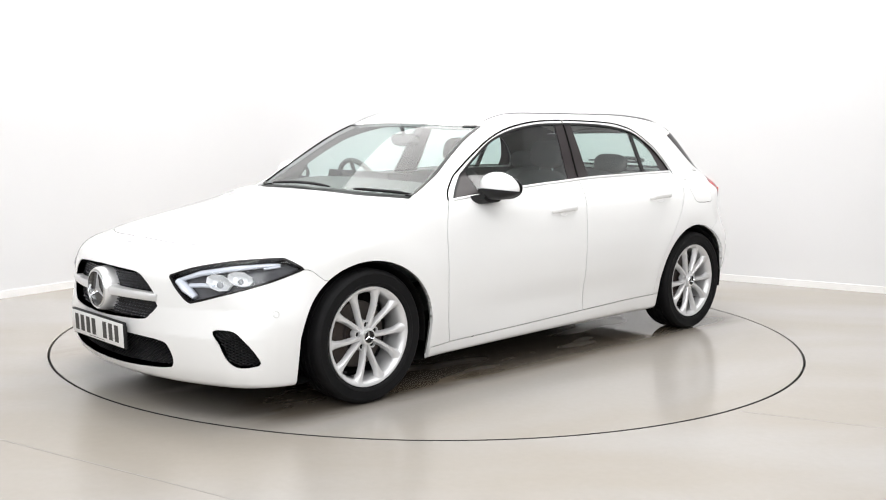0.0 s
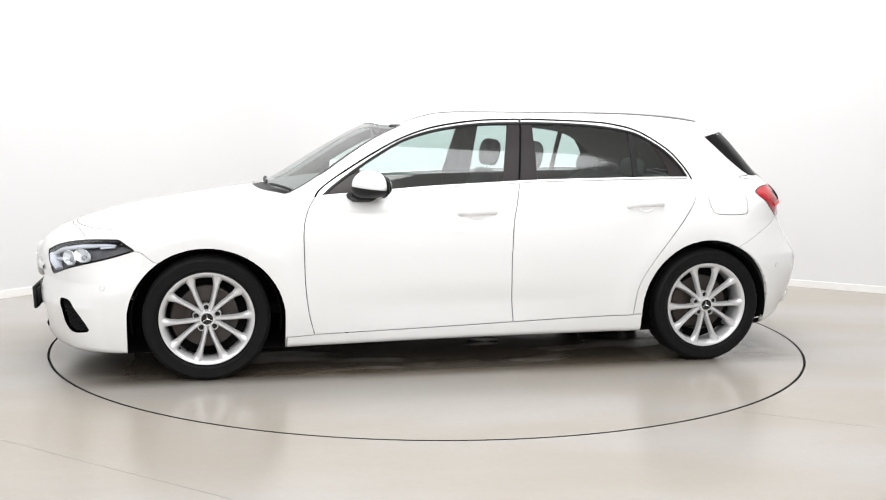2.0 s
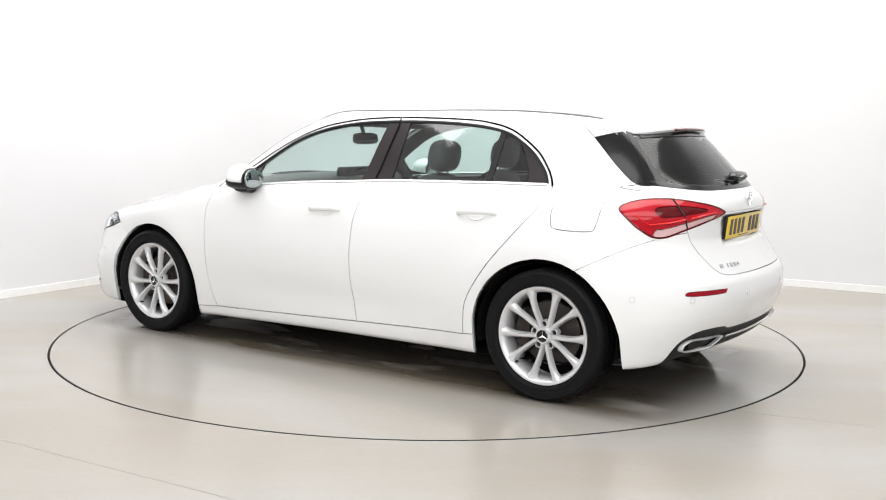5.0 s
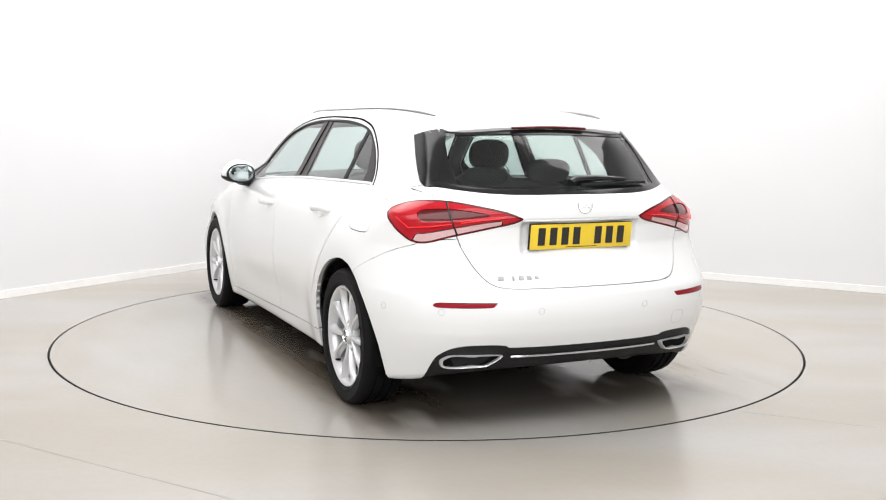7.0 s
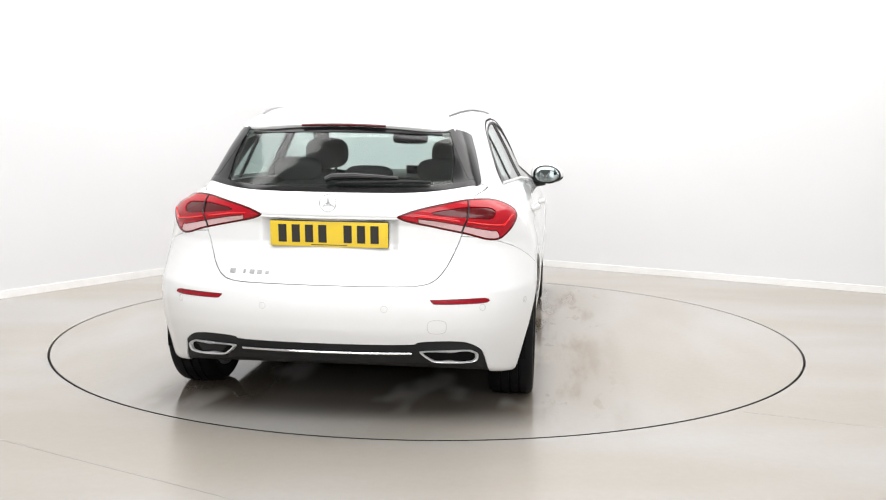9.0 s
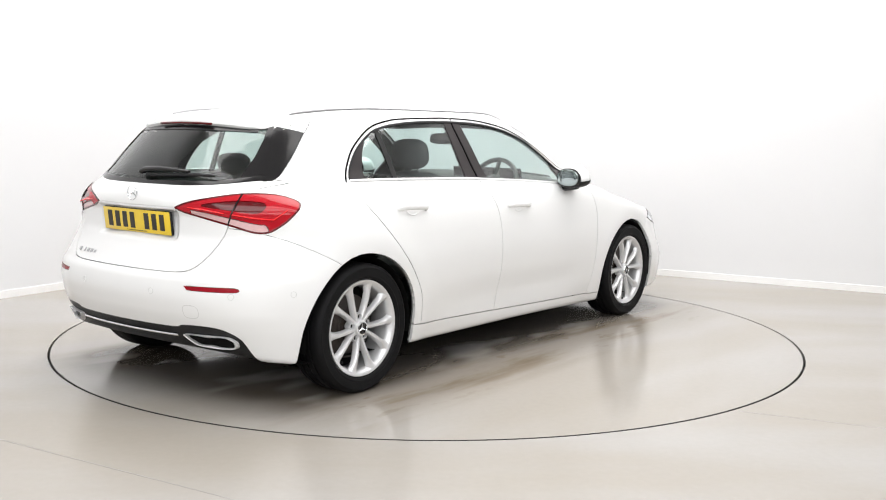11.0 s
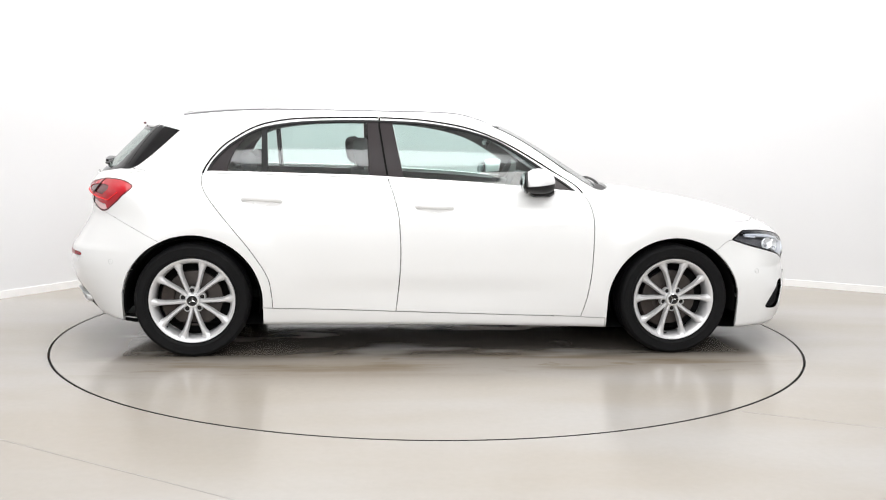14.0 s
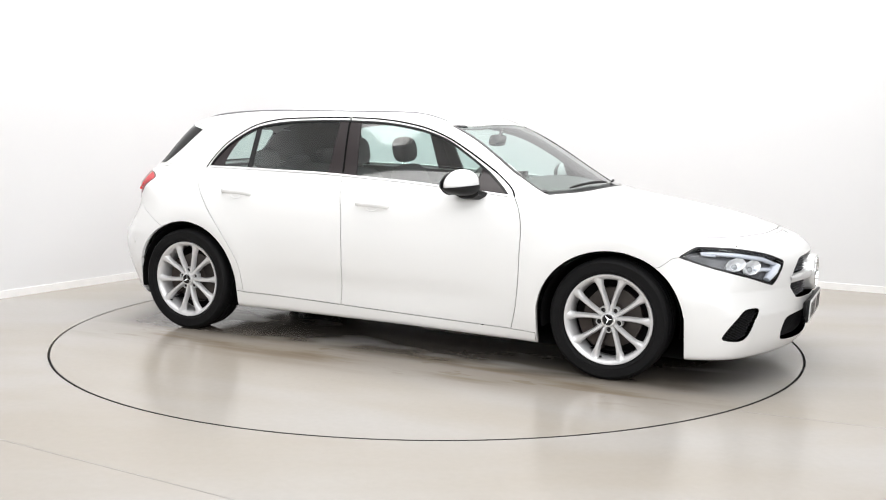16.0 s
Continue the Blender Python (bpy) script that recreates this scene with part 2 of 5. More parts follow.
def room_outline():
    """Plan of the walls: two long walls with a rounded corner, closed behind the camera."""
    a, b = CORNER + DIR_L * 13.0, CORNER + DIR_R * 13.0
    far = CORNER + (DIR_L + DIR_R) * 13.0
    pts = [b]
    p0, p1 = CORNER + DIR_R * ROUND, CORNER + DIR_L * ROUND
    for i in range(17):
        t = i / 16
        pts.append(p0 * (1 - t) ** 2 + CORNER * 2 * t * (1 - t) + p1 * t * t)
    pts += [a, far]
    return pts


def build_room():
    out = room_outline()
    n = len(out)
    # floor with a round pit for the turntable
    seg = 180
    v, f = [], []
    for r in (TABLE_R + 0.006, 2.6, 3.4, 5.0, 9.0, 20.0):
        for i in range(seg):
            a = 2 * math.pi * i / seg
            v.append((r * math.cos(a), r * math.sin(a), 0.0))
    for i in range(seg):
        a = 2 * math.pi * i / seg
        v.append(((TABLE_R + 0.006) * math.cos(a), (TABLE_R + 0.006) * math.sin(a), -0.06))
    rings = [6 * seg] + [k * seg for k in range(6)]
    for a, b in zip(rings, rings[1:]):
        for i in range(seg):
            j = (i + 1) % seg
            f.append((a + i, b + i, b + j, a + j))
    fl = mesh_ob("floor", v, f, M_FLOOR, sharp=30)
    tagged(fl, "polished pale grey resin floor with faint stains", "floor", kind="structure")
    pit = lathe_bm([(TABLE_R + 0.05, 0), (0.01, 0)], 96)
    bmesh.ops.transform(pit, matrix=pose(0, 0, -0.055, 90), verts=pit.verts)
    tagged(part("turntable_pit", pit, M_GROOVE, None), "dark narrow joint round the turntable", "joint", kind="structure")
    # walls with thickness, then a painted kerb along their foot
    cen = Vector((0, -3))

    def strip(name, lo, hi, inset, thick, idx, material, label, cat):
        v, f = [], []
        for k in idx:
            p, q, r = out[k - 1], out[k % n], out[(k + 1) % n]
            nrm = Vector((0, 0))
            for d in (q - p, r - q):
                w = Vector((-d.y, d.x)).normalized()
                nrm += w if w.dot(cen - q) > 0 else -w
            nrm.normalize()
            a, b = q + nrm * inset, q - nrm * thick
            v += [(a.x, a.y, lo), (a.x, a.y, hi), (b.x, b.y, hi), (b.x, b.y, lo)]
        for i in range(len(idx) - 1):
            for c in range(4):
                f.append((4 * i + c, 4 * i + 4 + c, 4 * i + 4 + (c + 1) % 4, 4 * i + (c + 1) % 4))
        o = mesh_ob(name, v, f, material, sharp=25)
        tagged(o, label, cat, kind="structure")
        return o

    strip("wall_back", 0, WALL_H, 0.0, 0.15, list(range(0, n - 1)), M_WALL, "smooth white studio wall with rounded corner", "wall")
    strip("wall_behind", 0, WALL_H, 0.0, 0.15, [n - 2, n - 1, n], M_WALL, "plain white studio wall", "wall")
    strip("baseboard", 0, 0.055, 0.012, 0.0, list(range(0, n - 1)), M_SKIRT, "low scuffed white kerb along the wall foot", "baseboard")
    # hairline joints in the resin
    for (ax, ay), (bx, by) in (((-1.95, -2.20), (-0.66, -2.97)), ((1.46, -1.79), (2.14, -2.09))):
        d = Vector((bx - ax, by - ay, 0))
        jb = box_bm(d.length, 0.004, 0.0012, Matrix.Translation(((ax + bx) / 2, (ay + by) / 2, 0)) @ pose(0, 0, 0, 0, 0, math.degrees(math.atan2(d.y, d.x))))
        tagged(part("floor_joint", jb, M_JOINT, None), "hairline joint in the resin floor", "joint", kind="structure")
    ce = box_bm(30, 30, 0.2, pose(2, -4, WALL_H + 0.1))
    tagged(part("ceiling", ce, M_WALL, None), "plain white studio ceiling", "ceiling", kind="structure")


def build_turntable():
    """Flush steel-edged disc that turns with the car."""
    R = TABLE_R - 0.006
    seg = 180
    v, f = [(0, 0, 0)], []
    radii = [0.5, 1.1, 1.7, R - 0.003, R, R]
    zs = [0, 0, 0, 0, -0.003, -0.05]
    for r, z in zip(radii, zs):
        for i in range(seg):
            a = 2 * math.pi * i / seg
            v.append((r * math.cos(a), r * math.sin(a), z))
    for i in range(seg):
        f.append((0, 1 + i, 1 + (i + 1) % seg))
    for k in range(len(radii) - 1):
        for i in range(seg):
            j = (i + 1) % seg
            f.append((1 + k * seg + i, 1 + (k + 1) * seg + i, 1 + (k + 1) * seg + j, 1 + k * seg + j))
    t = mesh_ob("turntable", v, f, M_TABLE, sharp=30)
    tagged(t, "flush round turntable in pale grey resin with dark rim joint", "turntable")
    rim = lathe_bm([(TABLE_R - 0.0085, 0.0004), (TABLE_R - 0.006, 0.0006), (TABLE_R - 0.0055, -0.004), (TABLE_R - 0.0055, -0.03)], 180)
    bmesh.ops.transform(rim, matrix=pose(0, 0, 0, 90), verts=rim.verts)
    part("steel_edge", rim, M_GROOVE, t, "dark steel edge band")
    return t


build_room()
TURNTABLE = build_turntable()


# ---------------------------------------------------------------- car body form
def curve(*pts):
    """Smooth monotone curve through (x, y) pairs in rising x, as a function of arrays."""
    p = np.array(pts, float)
    x, y = p[:, 0], p[:, 1]
    h = np.diff(x)
    s = np.diff(y) / h
    d = np.zeros(len(x))
    d[0], d[-1] = s[0], s[-1]
    for i in range(1, len(x) - 1):
        if s[i - 1] * s[i] > 0:
            w1, w2 = 2 * h[i] + h[i - 1], h[i] + 2 * h[i - 1]
            d[i] = (w1 + w2) / (w1 / s[i - 1] + w2 / s[i])
    xs = np.linspace(x[0], x[-1], 3000)
    k = np.clip(np.searchsorted(x, xs) - 1, 0, len(x) - 2)
    t = (xs - x[k]) / h[k]
    ys = ((1 + 2 * t) * (1 - t) ** 2 * y[k] + t * (1 - t) ** 2 * h[k] * d[k] + t * t * (3 - 2 * t) * y[k + 1] + t * t * (t - 1) * h[k] * d[k + 1])
    return lambda q: np.interp(q, xs, ys)


# half width over height, amidships
WIDTH = curve((0.05, 0.82), (0.16, 0.838), (0.22, 0.852), (0.35, 0.876), (0.5, 0.892), (0.62, 0.897), (0.75, 0.888), (0.85, 0.869),
              (0.92, 0.838), (0.97, 0.797), (1.01, 0.766), (1.2, 0.667), (1.35, 0.586), (1.42, 0.545), (1.6, 0.44))
TAPER_R = curve((0.1, 0.008), (0.5, 0.009), (0.7, 0.018), (0.93, 0.030), (1.03, 0.08), (1.5, 0.085))
TAPER_F = curve((0.1, 0.02), (0.42, 0.045), (0.66, 0.13), (0.8, 0.13), (1.0, 0.09), (1.5, 0.10))
# centre line of bonnet, windscreen, roof and rear window
TOP = curve((-2.40, 0.74), (-2.20, 0.90), (-2.11, 0.985), (-2.0, 1.070), (-1.873, 1.196), (-1.79, 1.275), (-1.70, 1.338), (-1.60, 1.362), (-1.39, 1.386), (-0.92, 1.420),
            (-0.45, 1.429), (-0.1, 1.424), (0.1, 1.412), (0.25, 1.380), (0.42, 1.318), (0.58, 1.238), (0.74, 1.145), (0.90, 1.045), (1.0, 0.985), (1.035, 0.967), (1.10, 0.957),
            (1.233, 0.938), (1.58, 0.884), (1.75, 0.852), (1.93, 0.808), (2.10, 0.750), (2.3, 0.66))
SWEEP = curve((-2.4, -0.5), (-1.6, -0.5), (-1.2, 0.0), (0.0, 0.0), (0.35, 0.25), (1.0, 0.25), (1.4, 0.12), (2.4, 0.12))
CROWN = curve((-2.4, 0.04), (-1.7, 0.06), (-1.2, 0.092), (0.1, 0.10), (0.5, 0.04), (0.95, 0.04), (1.2, 0.10), (1.6, 0.15), (2.4, 0.17))
NOSE = curve((0.05, 2.08), (0.13, 2.17), (0.18, 2.225), (0.25, 2.25), (0.35, 2.262), (0.5, 2.268), (0.6, 2.262), (0.68, 2.24), (0.75, 2.185), (0.82, 2.10), (1.0, 1.87))
TAIL = curve((0.05, -2.0), (0.2, -2.08), (0.3, -2.13), (0.37, -2.165), (0.45, -2.195), (0.52, -2.205), (0.59, -2.195), (0.635, -2.165), (0.69, -2.13), (0.75, -2.095), (0.80, -2.076), (0.87, -2.074),
             (0.915, -2.092), (0.97, -2.083), (1.02, -2.032), (1.2, -1.96), (1.5, -1.86))
FLOOR_Z = curve((-2.4, 0.30), (-2.1, 0.27), (-1.85, 0.205), (-1.7, 0.19), (-1.0, 0.176), (0.0, 0.167), (1.0, 0.148), (1.75, 0.142), (1.9, 0.148), (2.05, 0.152), (2.3, 0.152))


def smax(a, b, k):
    return np.maximum(a, b) + np.maximum(k - np.abs(a - b), 0) ** 2 / (4 * k)


def body(P):
    """Below zero inside the body, above zero outside."""
    x, y, z = P[..., 0], np.abs(P[..., 1]), P[..., 2]
    w = WIDTH(z) - TAPER_R(z) * np.maximum(-x - 0.6, 0) ** 2 - TAPER_F(z) * np.maximum(x - np.interp(z, [0.9, 1.05], [1.0, 0.0]), 0) ** 2
    # flared arches and the hollow along the lower doors
    for cx in (1.365, -1.365):
        w = w + 0.012 * np.exp(-((np.hypot(x - cx, z - 0.32) - 0.42) / 0.09) ** 2)
    w = w - 0.012 * np.exp(-((z - 0.36) / 0.09) ** 2) * np.exp(-((x + 0.05) / 0.75) ** 4)
    side = y - w
    front = x - (NOSE(z) - np.interp(z, [0.38, 0.50], [0.30, 0.39]) * y ** 2 - 0.12 * y ** 4)
    rear = (TAIL(z) + 0.20 * y ** 2 + 0.15 * y ** 4 + 0.5 * y ** 8) - x
    # shallow recess for the number plate
    edge = lambda a, lo, hi: np.clip((a - lo) / (hi - lo), 0, 1) ** 2 * (3 - 2 * np.clip((a - lo) / (hi - lo), 0, 1))
    rear = rear + 0.022 * edge(y, 0.310, 0.275) * edge(z, 0.750, 0.775) * edge(z, 0.912, 0.892)
    top = (z - TOP(x + SWEEP(x) * y ** 2) + CROWN(x) * y ** 2) * 0.85
    low = FLOOR_Z(x) - z
    f = smax(side, front, 0.10)
    f = smax(f, rear, 0.08)
    f = smax(f, top, 0.055)
    return smax(f, low, 0.03)


def body_normal(P, h=0.004):
    g = np.stack([body(P + np.eye(3)[k] * h) - body(P - np.eye(3)[k] * h) for k in range(3)], -1)
    return g / np.maximum(np.linalg.norm(g, axis=-1, keepdims=True), 1e-9)


def shoot(o, d, far=3.0, steps=34):
    """Where rays that start inside leave the body."""
    lo, hi = np.zeros(len(o)), np.full(len(o), far)
    for _ in range(steps):
        m = (lo + hi) / 2
        inside = body(o + d * m[:, None]) < 0
        lo, hi = np.where(inside, m, lo), np.where(inside, hi, m)
    return o + d * ((lo + hi) / 2)[:, None]


# ---------------------------------------------------------------- outlines of panels, lamps and openings
def loop(pts, corners=(), n=7):
    """Closed smooth outline through pts, sharp at the listed corners."""
    p = np.array(pts, float)
    k, out, sharp = len(p), [], []
    for i in range(k):
        a, b = p[i], p[(i + 1) % k]
        pa = a if i in corners else p[i - 1]
        pb = b if (i + 1) % k in corners else p[(i + 2) % k]
        ta, tb = (b - pa) / 2 if i not in corners else (b - a), (pb - a) / 2 if (i + 1) % k not in corners else (b - a)
        if i in corners:
            sharp.append(len(out))
        for j in range(n):
            t = j / n
            out.append((2 * t ** 3 - 3 * t * t + 1) * a + (t ** 3 - 2 * t * t + t) * ta + (-2 * t ** 3 + 3 * t * t) * b + (t ** 3 - t * t) * tb)
    return np.array(out), np.array([out[i] for i in sharp]).reshape(-1, 2)


def cyl(pts, cx):
    """(x, y, z) to (arc, z) round an upright axis at the car's end."""
    return [(0.9 * math.atan2(y, (x - cx) * (1 if cx > 0 else -1)), z) for x, y, z in pts]


DLO = loop([(0.776, 0.932), (0.707, 0.988), (0.591, 1.064), (0.473, 1.14), (0.324, 1.223), (0.171, 1.274), (0.018, 1.304), (-0.137, 1.321), (-0.292, 1.327), (-0.448, 1.329),
            (-0.603, 1.327), (-0.758, 1.320), (-0.912, 1.304), (-1.035, 1.278), (-1.125, 1.236), (-1.214, 1.177), (-1.286, 1.105), (-1.318, 1.055), (-1.328, 1.026),
            (-1.051, 1.024), (-0.747, 1.018), (-0.443, 1.011), (-0.14, 0.996), (0.163, 0.980), (0.463, 0.957)], (0, 18))
GAP = [(-0.364, 1.349), (-0.312, 1.022), (-0.284, 0.929), (-0.254, 0.813), (-0.244, 0.694), (-0.240, 0.559), (-0.249, 0.39), (-0.264, 0.253)]
DOOR_F = loop([(0.819, 0.916), (0.767, 0.979), (0.622, 1.072), (0.474, 1.161), (0.324, 1.238), (0.172, 1.292), (0.018, 1.323), (-0.137, 1.341), (-0.292, 1.348)] + GAP +
              [(0.30, 0.233), (0.813, 0.217), (0.842, 0.329), (0.861, 0.469), (0.868, 0.62), (0.869, 0.769), (0.85, 0.858)], (9, 16, 18))
DOOR_R = loop([(-0.448, 1.350), (-0.759, 1.342), (-0.914, 1.328), (-1.067, 1.289), (-1.216, 1.201), (-1.288, 1.132), (-1.343, 1.053), (-1.358, 0.985), (-1.326, 0.913),
               (-1.246, 0.81), (-1.085, 0.615), (-0.987, 0.461), (-0.963, 0.352), (-0.958, 0.275), (-0.6, 0.265)] + GAP[::-1], (13, 15, 22))
SILL = loop([(0.957, 0.209), (0.46, 0.228), (-0.26, 0.253), (-0.96, 0.277), (-1.016, 0.279), (-1.02, 0.05), (0.96, 0.05)], (0, 4, 5, 6))
FUEL = loop([(-1.412, 0.93), (-1.425, 0.968), (-1.472, 0.978), (-1.622, 0.972), (-1.652, 0.94), (-1.648, 0.86), (-1.62, 0.832), (-1.456, 0.834), (-1.421, 0.865)])
FIN = loop([(-1.499, 1.264), (-1.619, 1.292), (-1.69, 1.24), (-1.78, 1.142), (-1.875, 1.048), (-1.765, 1.046), (-1.669, 1.107)], (0, 1, 4))


def arch_outline(cx, rx, ry):
    top = [(cx + rx * math.cos(math.pi * i / 16), 0.312 + ry * math.sin(math.pi * i / 16)) for i in range(17)]
    return loop([(cx + rx * 1.0, 0.02)] + top + [(cx - rx * 1.0, 0.02)], (0, 18))


ARCH_F, ARCH_R = arch_outline(1.358, 0.392, 0.366), arch_outline(-1.402, 0.388, 0.376)
SCREEN = loop([(1.035, -0.02), (0.99, 0.38), (0.905, 0.665), (0.767, 0.658), (0.638, 0.628), (0.477, 0.590), (0.315, 0.56), (0.385, 0.40), (0.41, 0.2), (0.42, -0.02)], (0, 2, 6, 9))
BONNET = loop([(1.10, -0.02), (1.06, 0.38), (0.955, 0.69), (0.996, 0.735), (1.104, 0.757), (1.278, 0.753), (1.438, 0.741), (1.62, 0.724), (1.728, 0.70), (1.81, 0.662),
               (1.92, 0.54), (1.988, 0.41), (2.045, 0.24), (2.068, -0.02)], (0, 2, 13))
COWL = loop([(1.104, -0.02), (1.064, 0.38), (0.957, 0.69), (0.905, 0.663), (0.987, 0.38), (1.031, -0.02)], (0, 2, 3, 5))
REAR_GLASS = loop([(-0.02, 1.022), (0.2, 1.023), (0.36, 1.027), (0.48, 1.036), (0.60, 1.054), (0.545, 1.16), (0.485, 1.287), (0.25, 1.298), (-0.02, 1.302)], (0, 4, 6, 8))
GATE = loop([(-0.02, 0.624), (0.225, 0.624), (0.392, 0.627), (0.464, 0.646), (0.511, 0.696), (0.551, 0.78), (0.575, 0.85), (0.60, 0.98), (0.66, 1.03), (0.60, 1.054), (0.545, 1.16), (0.485, 1.287),
             (0.25, 1.298), (-0.02, 1.302)], (0, 9, 11, 13))
HEAD = loop(cyl([(2.152, 0.462, 0.638), (2.074, 0.560, 0.679), (1.949, 0.676, 0.708), (1.81, 0.774, 0.717), (1.768, 0.80, 0.709), (1.705, 0.832, 0.668), (1.86, 0.803, 0.622), (2.025, 0.702, 0.572),
                 (2.099, 0.593, 0.535), (2.12, 0.557, 0.533), (2.143, 0.505, 0.584)], 1.0), (0, 5))
FOG = loop(cyl([(2.056, 0.668, 0.411), (2.02, 0.713, 0.419), (1.989, 0.753, 0.406), (1.943, 0.793, 0.339), (1.906, 0.806, 0.273), (1.917, 0.795, 0.26), (1.97, 0.744, 0.256), (2.007, 0.712, 0.291),
                (2.035, 0.69, 0.36)], 1.0))
GRILLE_U = loop([(-0.02, 0.652), (0.2, 0.645), (0.292, 0.635), (0.353, 0.598), (0.397, 0.552), (0.232, 0.554), (-0.02, 0.556)], (0, 4, 6))
GRILLE_L = loop([(-0.02, 0.522), (0.1, 0.520), (0.405, 0.518), (0.415, 0.499), (0.373, 0.456), (0.322, 0.433), (0.098, 0.422), (-0.02, 0.42)], (0, 2, 7))
INTAKE = loop([(-0.02, 0.362), (0.158, 0.360), (0.427, 0.350), (0.484, 0.316), (0.495, 0.25), (0.434, 0.222), (0.17, 0.205), (-0.02, 0.202)], (0, 7))
TAIL_L = loop(cyl([(-1.745, 0.79, 0.938), (-1.79, 0.76, 0.968), (-1.86, 0.70, 0.985), (-1.936, 0.585, 0.984), (-2.017, 0.45, 0.960), (-2.056, 0.361, 0.938), (-2.075, 0.300, 0.914), (-2.067, 0.35, 0.895),
                   (-2.043, 0.461, 0.872), (-1.995, 0.597, 0.842), (-1.96, 0.70, 0.815), (-1.91, 0.745, 0.815), (-1.86, 0.77, 0.84), (-1.80, 0.785, 0.88)], -1.0), (6,))
TAIL_CLEAR = loop(cyl([(-1.93, 0.75, 0.850), (-1.96, 0.72, 0.852), (-1.995, 0.60, 0.874), (-2.043, 0.461, 0.899), (-2.062, 0.39, 0.908), (-2.06, 0.39, 0.84), (-1.995, 0.60, 0.79), (-1.9, 0.78, 0.78)], -1.0), (0, 4, 5, 7))
TAIL_DARK = loop(cyl([(-1.88, 0.70, 0.945), (-1.945, 0.60, 0.955), (-2.01, 0.48, 0.942), (-2.03, 0.44, 0.928), (-1.995, 0.55, 0.915), (-1.95, 0.64, 0.905), (-1.91, 0.70, 0.905)], -1.0))
REFLECTOR = loop([(0.702, 0.562), (0.690, 0.571), (0.661, 0.574), (0.56, 0.574), (0.452, 0.573), (0.465, 0.560), (0.481, 0.554), (0.60, 0.552), (0.686, 0.553)], (4,))
DIFFUSER = loop([(-0.02, 0.372), (0.354, 0.373), (0.40, 0.383), (0.46, 0.388), (0.557, 0.386), (0.62, 0.372), (0.665, 0.338), (0.68, 0.30), (0.69, 0.255), (0.72, 0.1), (-0.02, 0.1)], (0, 8, 9, 10))
REAR_BUMPER = loop([(-1.56, 0.64), (-1.577, 0.651), (-1.726, 0.728), (-1.86, 0.79), (-2.0, 0.83), (-2.3, 0.83), (-2.3, 0.1), (-1.75, 0.1), (-1.70, 0.4)], (0, 5, 6, 7))
FRONT_BUMPER = loop([(1.60, 0.60), (1.612, 0.608), (1.653, 0.639), (1.70, 0.664), (1.90, 0.69), (2.05, 0.75), (2.4, 0.75), (2.4, 0.0), (1.72, 0.0), (1.64, 0.4)], (0, 6, 7, 8))
SPOILER_BASE = loop([(-1.383, 1.36), (-1.499, 1.264), (-1.60, 1.288), (-1.95, 1.288), (-1.95, 1.5), (-1.383, 1.5)], (0, 1, 2, 3, 4, 5))
PILLAR = loop([(-0.213, 0.98), (-0.288, 1.36), (-0.428, 1.36), (-0.415, 0.98)], (0, 1, 2, 3))
DIVIDER = loop([(-0.985, 0.98), (-1.003, 1.35), (-1.036, 1.35), (-1.019, 0.98)], (0, 1, 2, 3))
TRIANGLE = loop([(0.56, 0.90), (0.56, 1.10), (0.9, 1.1), (0.9, 0.90)], (0, 1, 2, 3))
FRONT_PANE = loop([(0.56, 0.90), (0.56, 1.4), (-0.29, 1.4), (-0.21, 0.95)], (0, 1, 2, 3))
FRIT = loop([(-1.195, 0.98), (-1.215, 1.06), (-1.175, 1.16), (-1.10, 1.27), (-1.10, 1.35), (-1.5, 1.35), (-1.5, 0.98)], (0, 4, 5, 6))
QUARTER = loop([(-1.015, 0.98), (-1.03, 1.35), (-1.5, 1.35), (-1.5, 0.98)], (0, 1, 2, 3))

VIEWS = {"side": lambda P: np.stack([P[:, 0], P[:, 2]], -1), "top": lambda P: np.stack([P[:, 0], np.abs(P[:, 1])], -1), "end": lambda P: np.stack([np.abs(P[:, 1]), P[:, 2]], -1),
         "nose": lambda P: np.stack([0.9 * np.arctan2(np.abs(P[:, 1]), P[:, 0] - 1.0), P[:, 2]], -1), "stern": lambda P: np.stack([0.9 * np.arctan2(np.abs(P[:, 1]), -1.0 - P[:, 0]), P[:, 2]], -1)}
